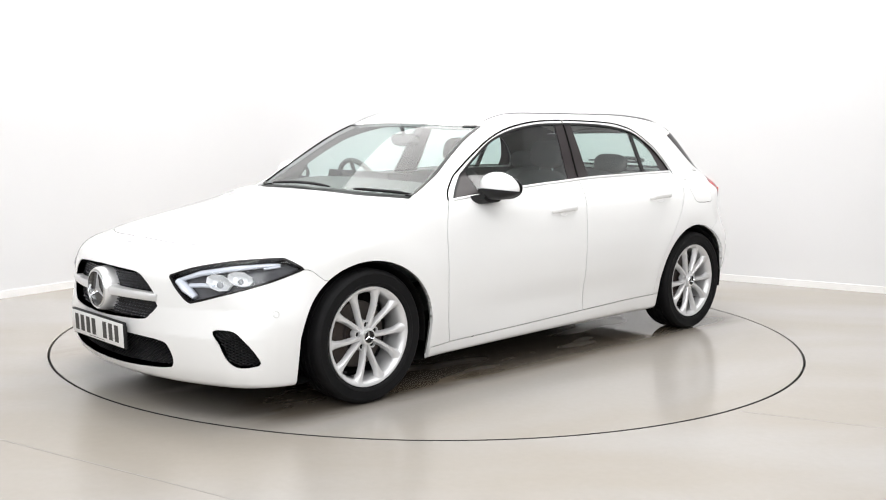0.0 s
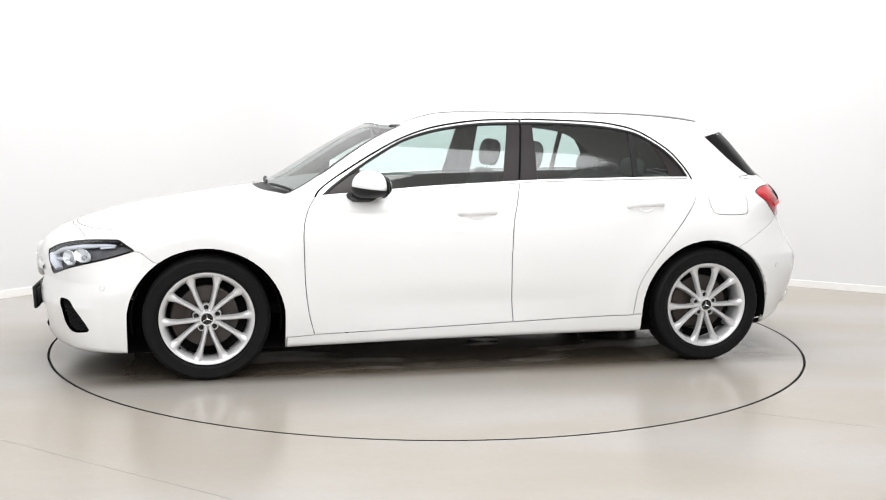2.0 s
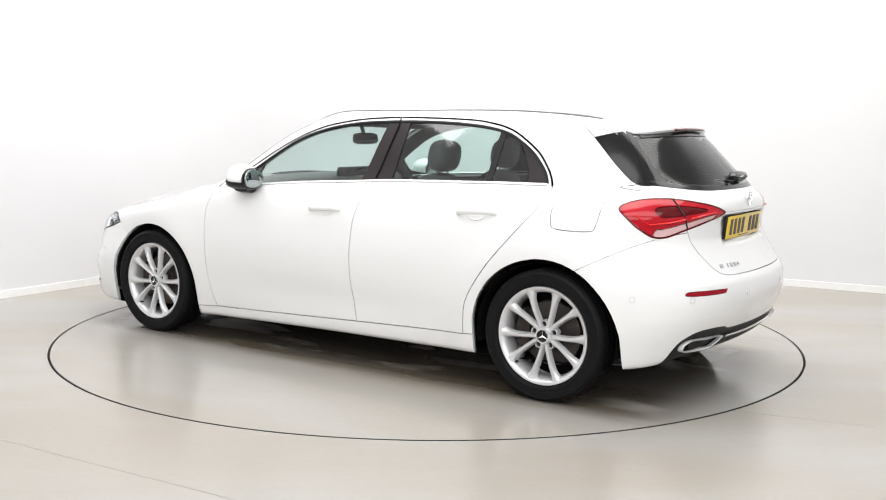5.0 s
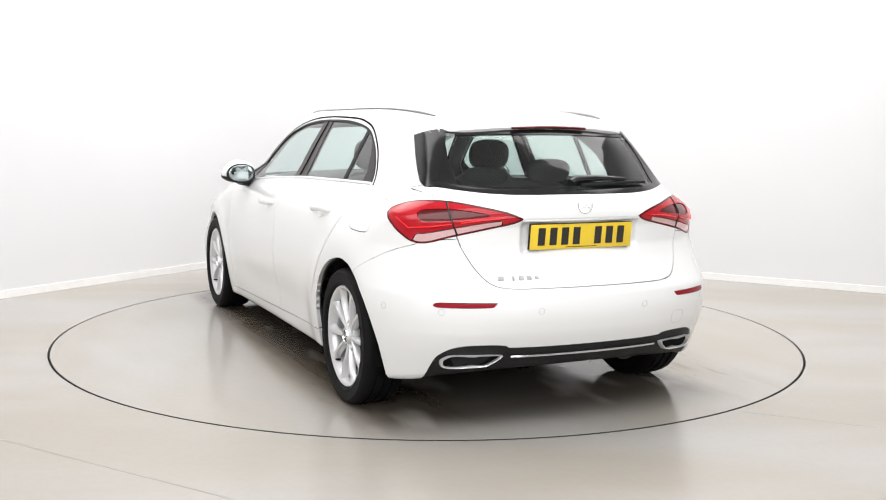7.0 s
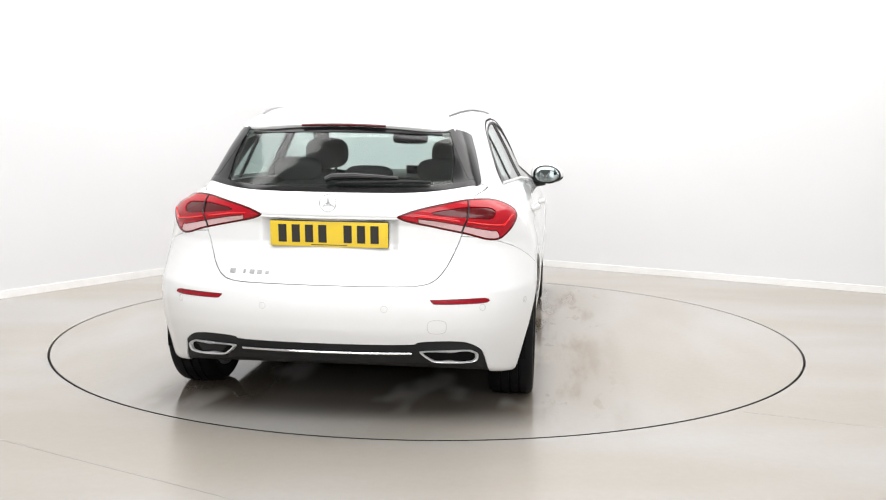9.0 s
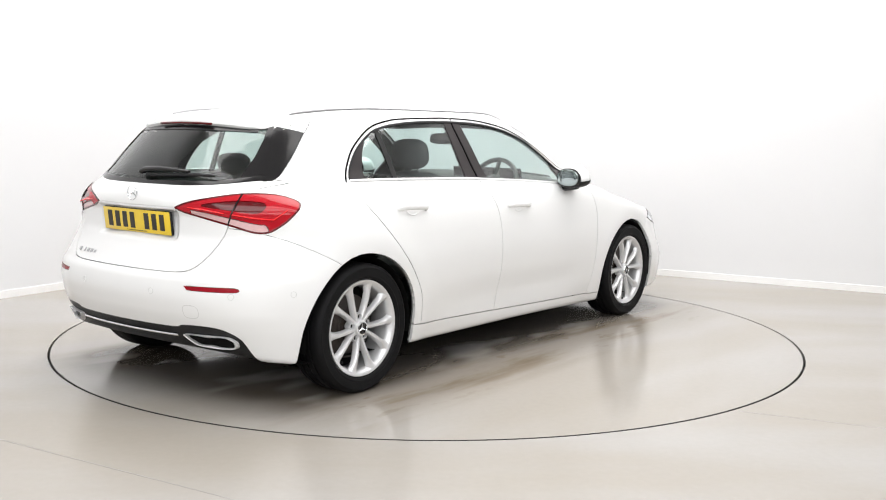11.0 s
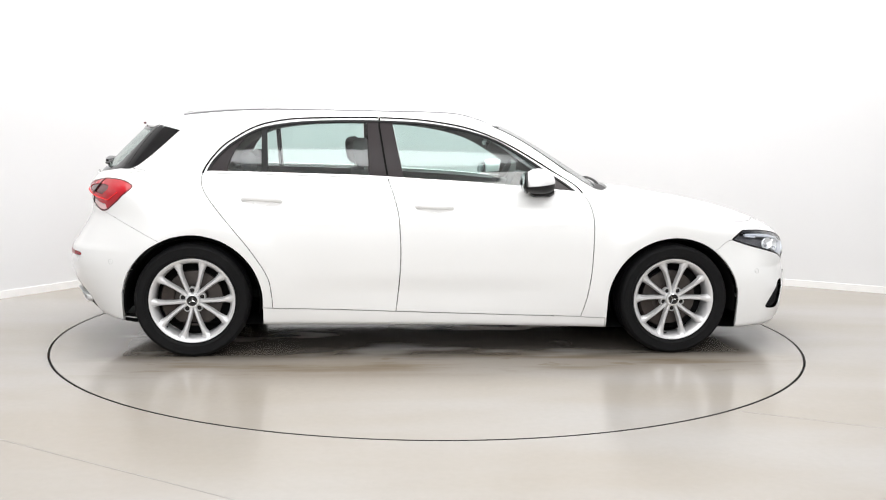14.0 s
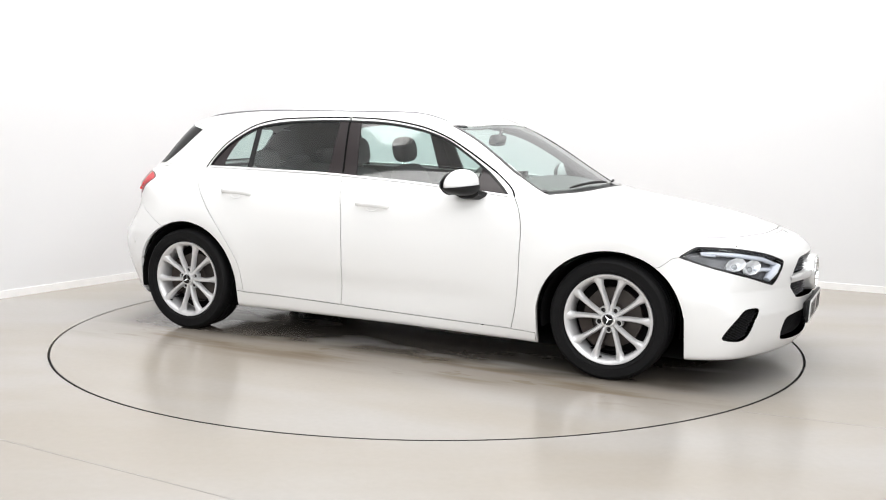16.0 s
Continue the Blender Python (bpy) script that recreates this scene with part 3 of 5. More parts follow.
# name, outline, view, where it may lie, clip group
REGIONS = [
    ("pillar", PILLAR, "side", "flank", "dlo"), ("divider", DIVIDER, "side", "flank", "dlo"), ("mirror_triangle", TRIANGLE, "side", "flank", "dlo"),
    ("front_pane", FRONT_PANE, "side", "flank", "dlo"), ("quarter_frit", FRIT, "side", "flank", "dlo"), ("quarter_pane", QUARTER, "side", "flank", "dlo"), ("rear_pane", DLO, "side", "flank", "dlo"),
    ("arch_front", ARCH_F, "side", "flank", ""), ("arch_rear", ARCH_R, "side", "flank", ""),
    ("windscreen", SCREEN, "top", "above", ""), ("cowl", COWL, "top", "above", ""),
    ("fin", FIN, "side", "flank", ""), ("rear_window", REAR_GLASS, "end", "back", ""),
    ("headlamp", HEAD, "nose", "front", ""), ("fog_grille", FOG, "nose", "front", ""),
    ("grille_upper", GRILLE_U, "end", "front", ""), ("grille_lower", GRILLE_L, "end", "front", ""), ("intake", INTAKE, "end", "front", ""),
    ("tail_clear", TAIL_CLEAR, "stern", "back", "tail"), ("tail_dark", TAIL_DARK, "stern", "back", "tail"), ("tail_red", TAIL_L, "stern", "back", "tail"),
    ("reflector", REFLECTOR, "end", "back", ""), ("diffuser", DIFFUSER, "end", "back", ""),
    ("fuel_flap", FUEL, "side", "left", ""), ("front_door", DOOR_F, "side", "flank", ""), ("rear_door", DOOR_R, "side", "flank", ""), ("sill", SILL, "side", "flank", ""),
    ("spoiler_base", SPOILER_BASE, "side", "rear_top", ""), ("tailgate", GATE, "end", "back", ""), ("bonnet", BONNET, "top", "above", ""),
    ("rear_bumper", REAR_BUMPER, "side", "any", ""), ("front_bumper", FRONT_BUMPER, "side", "any", ""),
]
CLIP = {"dlo": (DLO, "side"), "tail": (TAIL_L, "stern")}
NAMES = [r[0] for r in REGIONS]
SHELL, UNDER = len(REGIONS), len(REGIONS) + 1


def in_loop(q, poly):
    inside = np.zeros(len(q), bool)
    x, y = q[:, 0], q[:, 1]
    for (ax, ay), (bx, by) in zip(poly, np.roll(poly, -1, 0)):
        hit = (ay > y) != (by > y)
        if by != ay:
            inside ^= hit & (x < (bx - ax) * (y - ay) / (by - ay) + ax)
    return inside


def nearest(q, poly):
    best, out = np.full(len(q), 1e9), q.copy()
    for a, b in zip(poly, np.roll(poly, -1, 0)):
        d = b - a
        t = np.clip(((q - a) @ d) / max(d @ d, 1e-12), 0, 1)
        c = a + t[:, None] * d
        e = np.hypot(*(c - q).T)
        m = e < best
        best[m], out[m] = e[m], c[m]
    return out, best


def lift(q, view, sign):
    """From a view's two coordinates back onto the body."""
    n = len(q)
    z0 = np.full(n, 0.0)
    if view == "side":
        o = np.stack([q[:, 0], z0, q[:, 1]], -1)
        d = np.stack([z0, sign, z0], -1)
    elif view == "top":
        o = np.stack([q[:, 0], q[:, 1] * sign, z0 + 0.5], -1)
        d = np.tile((0.0, 0.0, 1.0), (n, 1))
    elif view in ("front_end", "back_end"):
        s = 1.0 if view == "front_end" else -1.0
        o = np.stack([z0 + 1.0 * s, q[:, 0] * sign, q[:, 1]], -1)
        d = np.tile((s, 0.0, 0.0), (n, 1))
    else:
        s = 1.0 if view == "nose" else -1.0
        a = q[:, 0] / 0.9
        o = np.stack([z0 + s, z0, q[:, 1]], -1)
        d = np.stack([s * np.cos(a), sign * np.sin(a), z0], -1)
    return shoot(o, d)


def make_skin():
    """A quad net over the whole body, cut along the outlines."""
    NX, NB, NC = 330, 124, 104
    quads = []

    def grid(fn, nu, nv):
        u, v = np.meshgrid(np.arange(nu), np.arange(nv), indexing="ij")
        c = [fn(u + a, v + b) for a, b in ((0, 0), (1, 0), (1, 1), (0, 1))]
        quads.append(np.stack([np.stack(np.broadcast_arrays(*k), -1).reshape(-1, 3) for k in c], 1))

    grid(lambda u, v: (u, u * 0 + NB, v), NX, NC)
    grid(lambda u, v: (u, u * 0, v), NX, NC)
    grid(lambda u, v: (u, v, u * 0 + NC), NX, NB)
    grid(lambda u, v: (u, v, u * 0), NX, NB)
    grid(lambda u, v: (u * 0 + NX, u, v), NB, NC)
    grid(lambda u, v: (u * 0, u, v), NB, NC)
    q = np.concatenate(quads)
    keys, inv = np.unique(q.reshape(-1, 3), axis=0, return_inverse=True)
    F = inv.reshape(-1, 4)
    a, b, c = 2 * keys[:, 0] / NX - 1, 2 * keys[:, 1] / NB - 1, 2 * keys[:, 2] / NC - 1
    s = np.minimum(np.abs(a) / 0.80, 1) * np.sign(a)
    k = np.maximum(np.abs(a) - 0.80, 0) / 0.20 * np.sign(a)
    o = np.stack([1.30 * s, np.zeros(len(a)), np.full(len(a), 0.62)], -1)
    d = np.stack([0.9 * k, 0.88 * b, 0.62 * np.where(c > 0, c * 1.15, c)], -1)
    P = shoot(o, d / np.linalg.norm(d, axis=1, keepdims=True))
    # faces look outwards
    n = np.cross(P[F[:, 2]] - P[F[:, 0]], P[F[:, 3]] - P[F[:, 1]])
    cen = P[F].mean(1)
    N = body_normal(cen)
    flip = (n * N).sum(1) < 0
    F[flip] = F[flip][:, ::-1]
    fid = np.full(len(F), SHELL)
    fid[(N[:, 2] < -0.985) & (cen[:, 2] < 0.32)] = UNDER
    where = {"flank": (np.abs(cen[:, 1]) > 0.42) & (np.abs(N[:, 1]) > 0.15), "left": cen[:, 1] > 0.6, "above": (N[:, 2] > 0.2) & (cen[:, 0] > 0.1), "front": cen[:, 0] > 1.5, "back": cen[:, 0] < -1.45,
             "rear_top": cen[:, 0] < -1.3, "any": np.ones(len(F), bool)}
    for i in reversed(range(len(REGIONS))):
        name, (poly, _), view, ok, clip = REGIONS[i]
        w = where[ok] & in_loop(VIEWS[view](cen), poly)
        if clip:
            w &= in_loop(VIEWS[CLIP[clip][1]](cen), CLIP[clip][0][0])
        if name not in ("arch_front", "arch_rear", "diffuser"):
            w &= fid != UNDER
        fid[w] = i
    # move border vertices onto their outline
    lo, hi = np.full(len(P), 999), np.full(len(P), -1)
    for j in range(4):
        np.minimum.at(lo, F[:, j], fid)
        np.maximum.at(hi, F[:, j], fid)
    border = (lo != hi) & (lo < len(REGIONS))
    groups = {c: [i for i, r in enumerate(REGIONS) if r[4] == c] for c in CLIP}
    for i, (name, outline, view, ok, clip) in enumerate(REGIONS):
        idx = np.where(border & (lo == i))[0]
        if not len(idx):
            continue
        jobs = [(idx, outline, view)]
        if clip:
            out_of = hi[idx] > max(groups[clip])
            jobs = [(idx[~out_of], outline, view), (idx[out_of], *CLIP[clip])]
        for ids, (poly, sharp), vw in jobs:
            if not len(ids):
                continue
            q0 = VIEWS[vw](P[ids])
            q1, e = nearest(q0, poly)
            sg = np.where(P[ids][:, 1] >= 0, 1.0, -1.0)
            for corner in sharp:
                if (vw == "top" and corner[1] < 0.005) or (vw == "end" and corner[0] < 0.005):
                    continue
                for s_ in (1.0, -1.0):
                    cand = np.where(sg == s_)[0]
                    if len(cand):
                        dd = np.hypot(*(q0[cand] - corner).T)
                        if dd.min() < 0.02:
                            q1[cand[dd.argmin()]] = corner
            ok2 = e < 0.022
            # leave the mid line of the car alone
            mid = np.abs(P[ids][:, 1]) < 1e-4
            lv = vw if vw != "end" else ("front_end" if ok == "front" else "back_end")
            new_p = lift(q1, lv, sg)
            new_p[mid, 1] = 0
            far = np.linalg.norm(new_p - P[ids], axis=1) > 0.06
            keep = ok2 & ~far
            P[ids[keep]] = new_p[keep]
    return P, F, fid, body_normal(P)


SKIN_P, SKIN_F, SKIN_ID, SKIN_N = make_skin()


def panel(name, ids, material, parent, side=0, gap=0.0045, depth=0.02, sink=0.0, label="", rim=True):
    """One body panel: the skin's faces with these ids, edges drawn in by half the gap and turned inwards."""
    sel = np.isin(SKIN_ID, [NAMES.index(i) if isinstance(i, str) else i for i in ids])
    if side:
        sel &= SKIN_P[SKIN_F].mean(1)[:, 1] * side > 0
    F = SKIN_F[sel]
    used, inv = np.unique(F, return_inverse=True)
    F = inv.reshape(-1, 4)
    P, N = SKIN_P[used].copy(), SKIN_N[used].copy()
    e = np.concatenate([F[:, [0, 1]], F[:, [1, 2]], F[:, [2, 3]], F[:, [3, 0]]])
    es = np.sort(e, 1)
    _, first, cnt = np.unique(es, axis=0, return_index=True, return_counts=True)
    be = e[first[cnt == 1]]
    bv = np.unique(be)
    inward = np.zeros_like(P)
    cen = P[F].mean(1)
    for j in range(4):
        np.add.at(inward, F[:, j], cen - P[F[:, j]])
    inward -= (inward * N).sum(1, keepdims=True) * N
    ln = np.linalg.norm(inward, axis=1, keepdims=True)
    inward /= np.maximum(ln, 1e-6)
    P[bv] += inward[bv] * gap / 2
    P -= N * sink
    verts, faces, norms = [P], [F], [N]
    if rim and len(bv):
        m = len(P)
        look_up = np.full(len(P), -1)
        look_up[bv] = np.arange(len(bv))
        verts += [P[bv], P[bv] - N[bv] * depth + inward[bv] * 0.001]
        norms += [-inward[bv], -inward[bv]]
        a, b = look_up[be[:, 0]], look_up[be[:, 1]]
        faces.append(np.stack([m + b, m + a, m + len(bv) + a, m + len(bv) + b], 1))
    return mesh_ob(name, np.concatenate(verts), np.concatenate(faces), material, parent, label, normals=np.concatenate(norms))


CAR = tagged(new("hatchback_car"), "white five-door hatchback car parked on the turntable", "car")
panel("body_shell", [SHELL], M_PAINT, CAR)
panel("underbody", [UNDER], M_DARK, CAR, gap=0, rim=False, label="black underbody tray")
for s in (1, -1):
    fd = panel("front_door", ["front_door"], M_PAINT, CAR, s, gap=0.0052)
    rd = panel("rear_door", ["rear_door"], M_PAINT, CAR, s, gap=0.0052)
    panel("window_pane", ["front_pane"], M_GLASS, fd, s, gap=0.006, rim=False, sink=0.006, label="green-tinted front door window")
    panel("mirror_triangle", ["mirror_triangle"], M_PILLAR, fd, s, gap=0.004, depth=0.012, sink=0.004, label="black triangular mirror base")
    panel("window_pane", ["rear_pane"], M_GLASS, rd, s, gap=0.006, rim=False, sink=0.006, label="green-tinted rear door window")
    panel("quarter_pane", ["quarter_pane"], M_GLASS, rd, s, gap=0.006, rim=False, sink=0.006, label="green-tinted rear quarter window")
    panel("quarter_border", ["quarter_frit"], M_PILLAR, rd, s, gap=0.002, rim=False, sink=0.006, label="black printed border of the quarter window")
    panel("window_divider", ["divider"], M_PLASTIC, rd, s, gap=0.0, depth=0.012, sink=0.003, label="black window divider bar")
    panel("pillar_cover", ["pillar"], M_PILLAR, CAR, s, gap=0.001, depth=0.015, sink=0.003, label="dark matt door pillar cover")
    panel("sill", ["sill"], M_PAINT, CAR, s, gap=0.006)
    panel("rear_fin", ["fin"], M_BLACK, CAR, s, gap=0.003, label="gloss black fin beside the rear window")
panel("fuel_flap", ["fuel_flap"], M_PAINT, CAR, gap=0.004)
panel("bonnet", ["bonnet"], M_PAINT, CAR)
GATE_OB = panel("tailgate", ["tailgate"], M_PAINT, CAR, gap=0.008, depth=0.03)
panel("tailgate_top", ["spoiler_base"], M_PAINT, GATE_OB)
panel("front_bumper", ["front_bumper"], M_PAINT, CAR, gap=0.0015)
panel("rear_bumper", ["rear_bumper"], M_PAINT, CAR, gap=0.0015)
panel("windscreen", ["windscreen"], M_GLASS_SCREEN, CAR, gap=0.002, rim=False, sink=0.004, label="wide raked windscreen")
panel("cowl", ["cowl"], M_PLASTIC, CAR, gap=0.0, sink=0.012, label="black plastic scuttle below the windscreen")
panel("rear_window", ["rear_window"], M_GLASS_REAR, GATE_OB, gap=0.002, rim=False, sink=0.003, label="tinted rear window")
panel("diffuser", ["diffuser"], M_PLASTIC, CAR, gap=0.002, sink=0.006, label="black rear diffuser trim")


# ---------------------------------------------------------------- car: lining, arches
def at(view, a, b, s=1.0):
    """Point and normal on the body at a view's coordinates."""
    p = lift(np.array([[a, b]]), view, np.array([float(s)]))
    return Vector(p[0]), Vector(body_normal(p)[0])


OPEN = ["quarter_frit", "pillar", "divider", "mirror_triangle", "front_pane", "quarter_pane", "rear_pane", "arch_front", "arch_rear", "windscreen", "rear_window"]
DEEP = ["headlamp", "fog_grille", "grille_upper", "grille_lower", "intake"]
inner = [n for n in NAMES if n not in OPEN + DEEP] + [SHELL]
panel("inner_lining", inner, M_DASH, CAR, gap=0.0, sink=0.026, rim=False, label="dark grey inner lining")


def arch_liner(cx, s):
    bm = bmesh.new()
    n = 40
    rows = []
    for r, y in ((0.376, 0.852), (0.370, 0.835), (0.385, 0.62), (0.37, 0.50), (0.0, 0.50)):
        rows.append([bm.verts.new((cx + r * math.cos(a), y * s, 0.312 + r * 0.95 * math.sin(a))) for a in [math.pi * (-0.06 + 1.12 * i / n) for i in range(n + 1)]])
    for a, b in zip(rows, rows[1:]):
        for i in range(n):
            bm.faces.new((a[i], a[i + 1], b[i + 1], b[i]))
    bmesh.ops.remove_doubles(bm, verts=bm.verts, dist=0.0005)
    return part("wheel_arch_liner", bm, M_DARK, CAR, "black plastic wheel arch liner")


for s in (1, -1):
    arch_liner(1.358, s)
    arch_liner(-1.402, s)


# ---------------------------------------------------------------- wheels
def wheel_bms():
    """Alloy wheel with ten flared spokes; outer face towards +y."""
    rim = lathe_bm([(0.2375, 0.012), (0.240, 0.004), (0.236, -0.006), (0.226, -0.012), (0.220, -0.030), (0.214, -0.10), (0.228, -0.17), (0.238, -0.18), (0.236, -0.165), (0.205, -0.095),
                    (0.207, -0.030), (0.213, -0.006), (0.222, 0.006), (0.232, 0.012)], 72, closed=True)
    bms, spokes = [rim], []
    for k in range(10):
        pair = k // 2
        a = math.radians(90 + 72 * pair + (18 if k % 2 else -18))
        lean = math.radians(-7.0 if k % 2 else 7.0)
        bm = bmesh.new()
        rows = []
        for r, w, y, th in ((0.040, 0.0120, -0.010, 0.030), (0.07, 0.0105, -0.006, 0.030), (0.11, 0.0108, -0.001, 0.030), (0.15, 0.0118, 0.003, 0.028), (0.180, 0.0140, 0.004, 0.026),
                            (0.200, 0.0185, 0.002, 0.024), (0.213, 0.0240, 0.004, 0.022), (0.229, 0.0285, 0.0095, 0.02)):
            ang = a - lean * (1 - r / 0.22) * 1.15
            c, t = Vector((math.cos(ang), 0, math.sin(ang))), Vector((-math.sin(ang), 0, math.cos(ang)))
            row = []
            for u, d in ((-1.25, -th), (-1.0, -0.009), (-0.52, -0.0005), (0.0, 0.0), (0.52, -0.0005), (1.0, -0.009), (1.25, -th)):
                row.append(bm.verts.new(c * r + t * (w * u) + Vector((0, y + d, 0))))
            rows.append(row)
        for p, q in zip(rows, rows[1:]):
            for i in range(6):
                bm.faces.new((p[i], p[i + 1], q[i + 1], q[i]))
        spokes.append(bm)
    hub = lathe_bm([(0.0, -0.012), (0.034, -0.010), (0.040, -0.009), (0.044, -0.020), (0.046, -0.045), (0.0, -0.045)], 40)
    for k in range(5):
        # raised collar round each bolt hole, on the hub's flank
        a = math.radians(90 + 72 * k)
        collar = lathe_bm([(0.0135, -0.030), (0.0145, -0.011), (0.0175, -0.011), (0.0200, -0.018), (0.0215, -0.045)], 18)
        bmesh.ops.transform(collar, matrix=Matrix.Translation((0.055 * math.cos(a), 0, 0.055 * math.sin(a))), verts=collar.verts)
        bms.append(collar)
    bms.append(hub)
    return join_bm(*bms), spokes


def tyre_bm():
    prof = [(0.232, -0.168), (0.245, -0.183), (0.275, -0.190), (0.300, -0.186), (0.312, -0.176), (0.318, -0.160), (0.320, -0.130)]
    for g in (-0.125, -0.083, -0.04):
        prof += [(0.320, g - 0.005), (0.313, g - 0.004), (0.313, g + 0.004), (0.320, g + 0.005)]
    prof += [(0.320, -0.010), (0.317, 0.006), (0.309, 0.018), (0.298, 0.024), (0.294, 0.0225), (0.275, 0.025), (0.262, 0.022), (0.258, 0.0235), (0.247, 0.018), (0.240, 0.006), (0.232, -0.005)]
    bm = lathe_bm(prof, 96)
    return bm


def star_bm(radius, depth, m, ring=0.10):
    """Plain three-armed ornament in a ring, facing +z before m."""
    bm = bmesh.new()
    top = bm.verts.new((0, 0, depth))
    for k in range(3):
        a = math.radians(90 + 120 * k)
        tip = bm.verts.new((radius * math.cos(a), radius * math.sin(a), depth * 0.15))
        l = bm.verts.new((radius * 0.17 * math.cos(a + 1.047), radius * 0.17 * math.sin(a + 1.047), 0))
        r = bm.verts.new((radius * 0.17 * math.cos(a - 1.047), radius * 0.17 * math.sin(a - 1.047), 0))
        bm.faces.new((top, l, tip))
        bm.faces.new((top, tip, r))
    bmesh.ops.transform(bm, matrix=m, verts=bm.verts)
    rg = lathe_bm([(radius * (1 - ring), 0), (radius * (1 - ring / 2), depth), (radius * (1 + ring * 0.4), depth * 0.9), (radius * (1 + ring), 0)], 40)
    bmesh.ops.transform(rg, matrix=m @ Matrix.Rotation(math.pi / 2, 4, "X"), verts=rg.verts)
    return join_bm(bm, rg)


def build_wheel():
    rim, spokes = wheel_bms()
    w = part("wheel", rim, M_ALLOY, CAR, "silver ten-spoke alloy wheel", sharp=40)
    for b in spokes:
        part("spoke", b, M_ALLOY, w, sharp=40)
    part("tyre", tyre_bm(), M_RUBBER, w, "black road tyre", sharp=30)
    cap = lathe_bm([(0.0, 0.004), (0.032, 0.003), (0.034, -0.004), (0.034, -0.012)], 36)
    part("hub_cap", cap, M_BLACK, w, "black hub cap")
    band = lathe_bm([(0.0315, 0.003), (0.0322, 0.0048), (0.0375, 0.0040), (0.0405, -0.004), (0.0405, -0.012)], 36)
    part("hub_cap_ring", band, M_SATIN, w, "satin silver ring of the hub cap")
    facing = Matrix.Rotation(math.pi, 4, "Y") @ Matrix.Rotation(-math.pi / 2, 4, "X")
    part("hub_emblem", star_bm(0.030, 0.005, Matrix.Translation((0, 0.0045, 0)) @ facing), M_CHROME, w, "small chrome three-armed ornament")
    for k in range(5):
        a = math.radians(90 + 72 * k)
        b = lathe_bm([(0.0, -0.0215), (0.006, -0.0210), (0.0078, -0.0240), (0.0142, -0.0240), (0.0142, -0.032)], 16)
        bmesh.ops.transform(b, matrix=Matrix.Translation((0.055 * math.cos(a), 0, 0.055 * math.sin(a))), verts=b.verts)
        part("wheel_bolt", b, M_BLACK, w, "dark recessed wheel bolt")
    d = lathe_bm([(0.0, -0.075), (0.075, -0.075), (0.08, -0.085), (0.158, -0.085), (0.160, -0.11), (0.0, -0.11)], 56)
    part("brake_disc", d, M_DISC, w, "worn steel brake disc with rusty bell")
    bell = lathe_bm([(0.0, -0.066), (0.072, -0.066), (0.078, -0.084)], 40)
    part("disc_bell", bell, M_RUST, w, "rusty brake disc bell")
    cal = bmesh.new()
    rows = []
    for i in range(9):
        a = math.radians(-38 + 76 * i / 8)
        rows.append([cal.verts.new((r * math.cos(a), y, r * math.sin(a))) for r, y in ((0.110, -0.062), (0.178, -0.058), (0.186, -0.075), (0.186, -0.125), (0.110, -0.125))])
    for p, q in zip(rows, rows[1:]):
        for i in range(5):
            cal.faces.new((p[i], p[(i + 1) % 5], q[(i + 1) % 5], q[i]))
    cal.faces.new(rows[0])
    cal.faces.new(rows[-1][::-1])
    part("brake_caliper", cal, M_RUST, w, "cast iron brake caliper")
    v = tube_bm([(0.150, -0.02, -0.142), (0.146, 0.004, -0.139)], 0.005, 8)
    part("valve", v, M_PLASTIC, w, "black tyre valve")
    back = lathe_bm([(0.0, -0.13), (0.212, -0.13)], 40)
    part("wheel_backplate", back, M_DARK, w, "black splash shield")
    return w


WHEEL = build_wheel()
WHEEL.matrix_basis = pose(1.358, 0.862, 0.319, 0, 4, 0)
for x, s, spin in ((-1.402, 1, 2), (1.358, -1, 36), (-1.402, -1, 3)):
    m = pose(x, 0.860 * s, 0.319, 0, spin, 0) if s > 0 else pose(x, 0.860 * s, 0.319, 0, 0, 180) @ pose(0, 0, 0, 0, spin, 0)
    copy_thing(WHEEL, m)


# ---------------------------------------------------------------- trim strips along outlines
def ribbon(name, outline, view, s, keep, width, material, parent, raise_=0.002, shift=0.0, label="", thick=0.006):
    """Narrow raised strip that follows part of an outline on the body."""
    q = np.concatenate([outline, outline[:1]]) if keep is None else np.array([p for p in outline if keep(p)])
    if keep is not None and len(q) > 2:
        gaps = np.hypot(*np.diff(q, axis=0).T)
        k = int(gaps.argmax())
        if gaps[k] > 0.12:
            q = np.concatenate([q[k + 1:], q[:k + 1]])
    P = lift(q, view, np.full(len(q), float(s)))
    N = body_normal(P)
    T = np.gradient(P, axis=0)
    T /= np.maximum(np.linalg.norm(T, axis=1, keepdims=True), 1e-9)
    S = np.cross(T, N)
    P = P + S * shift
    rows = [P - S * width / 2 - N * thick, P - S * width / 2 + N * raise_ * 0.5, P - S * width * 0.28 + N * raise_, P + S * width * 0.28 + N * raise_, P + S * width / 2 + N * raise_ * 0.5, P + S * width / 2 - N * thick]
    v = np.concatenate(rows)
    n = len(P)
    f = [(a * n + i, a * n + i + 1, (a + 1) * n + i + 1, (a + 1) * n + i) for a in range(5) for i in range(n - 1)]
    bm = bmesh.new()
    vs = [bm.verts.new(p) for p in v]
    for face in f:
        bm.faces.new([vs[i] for i in face])
    return part(name, bm, material, parent, label, sharp=50)


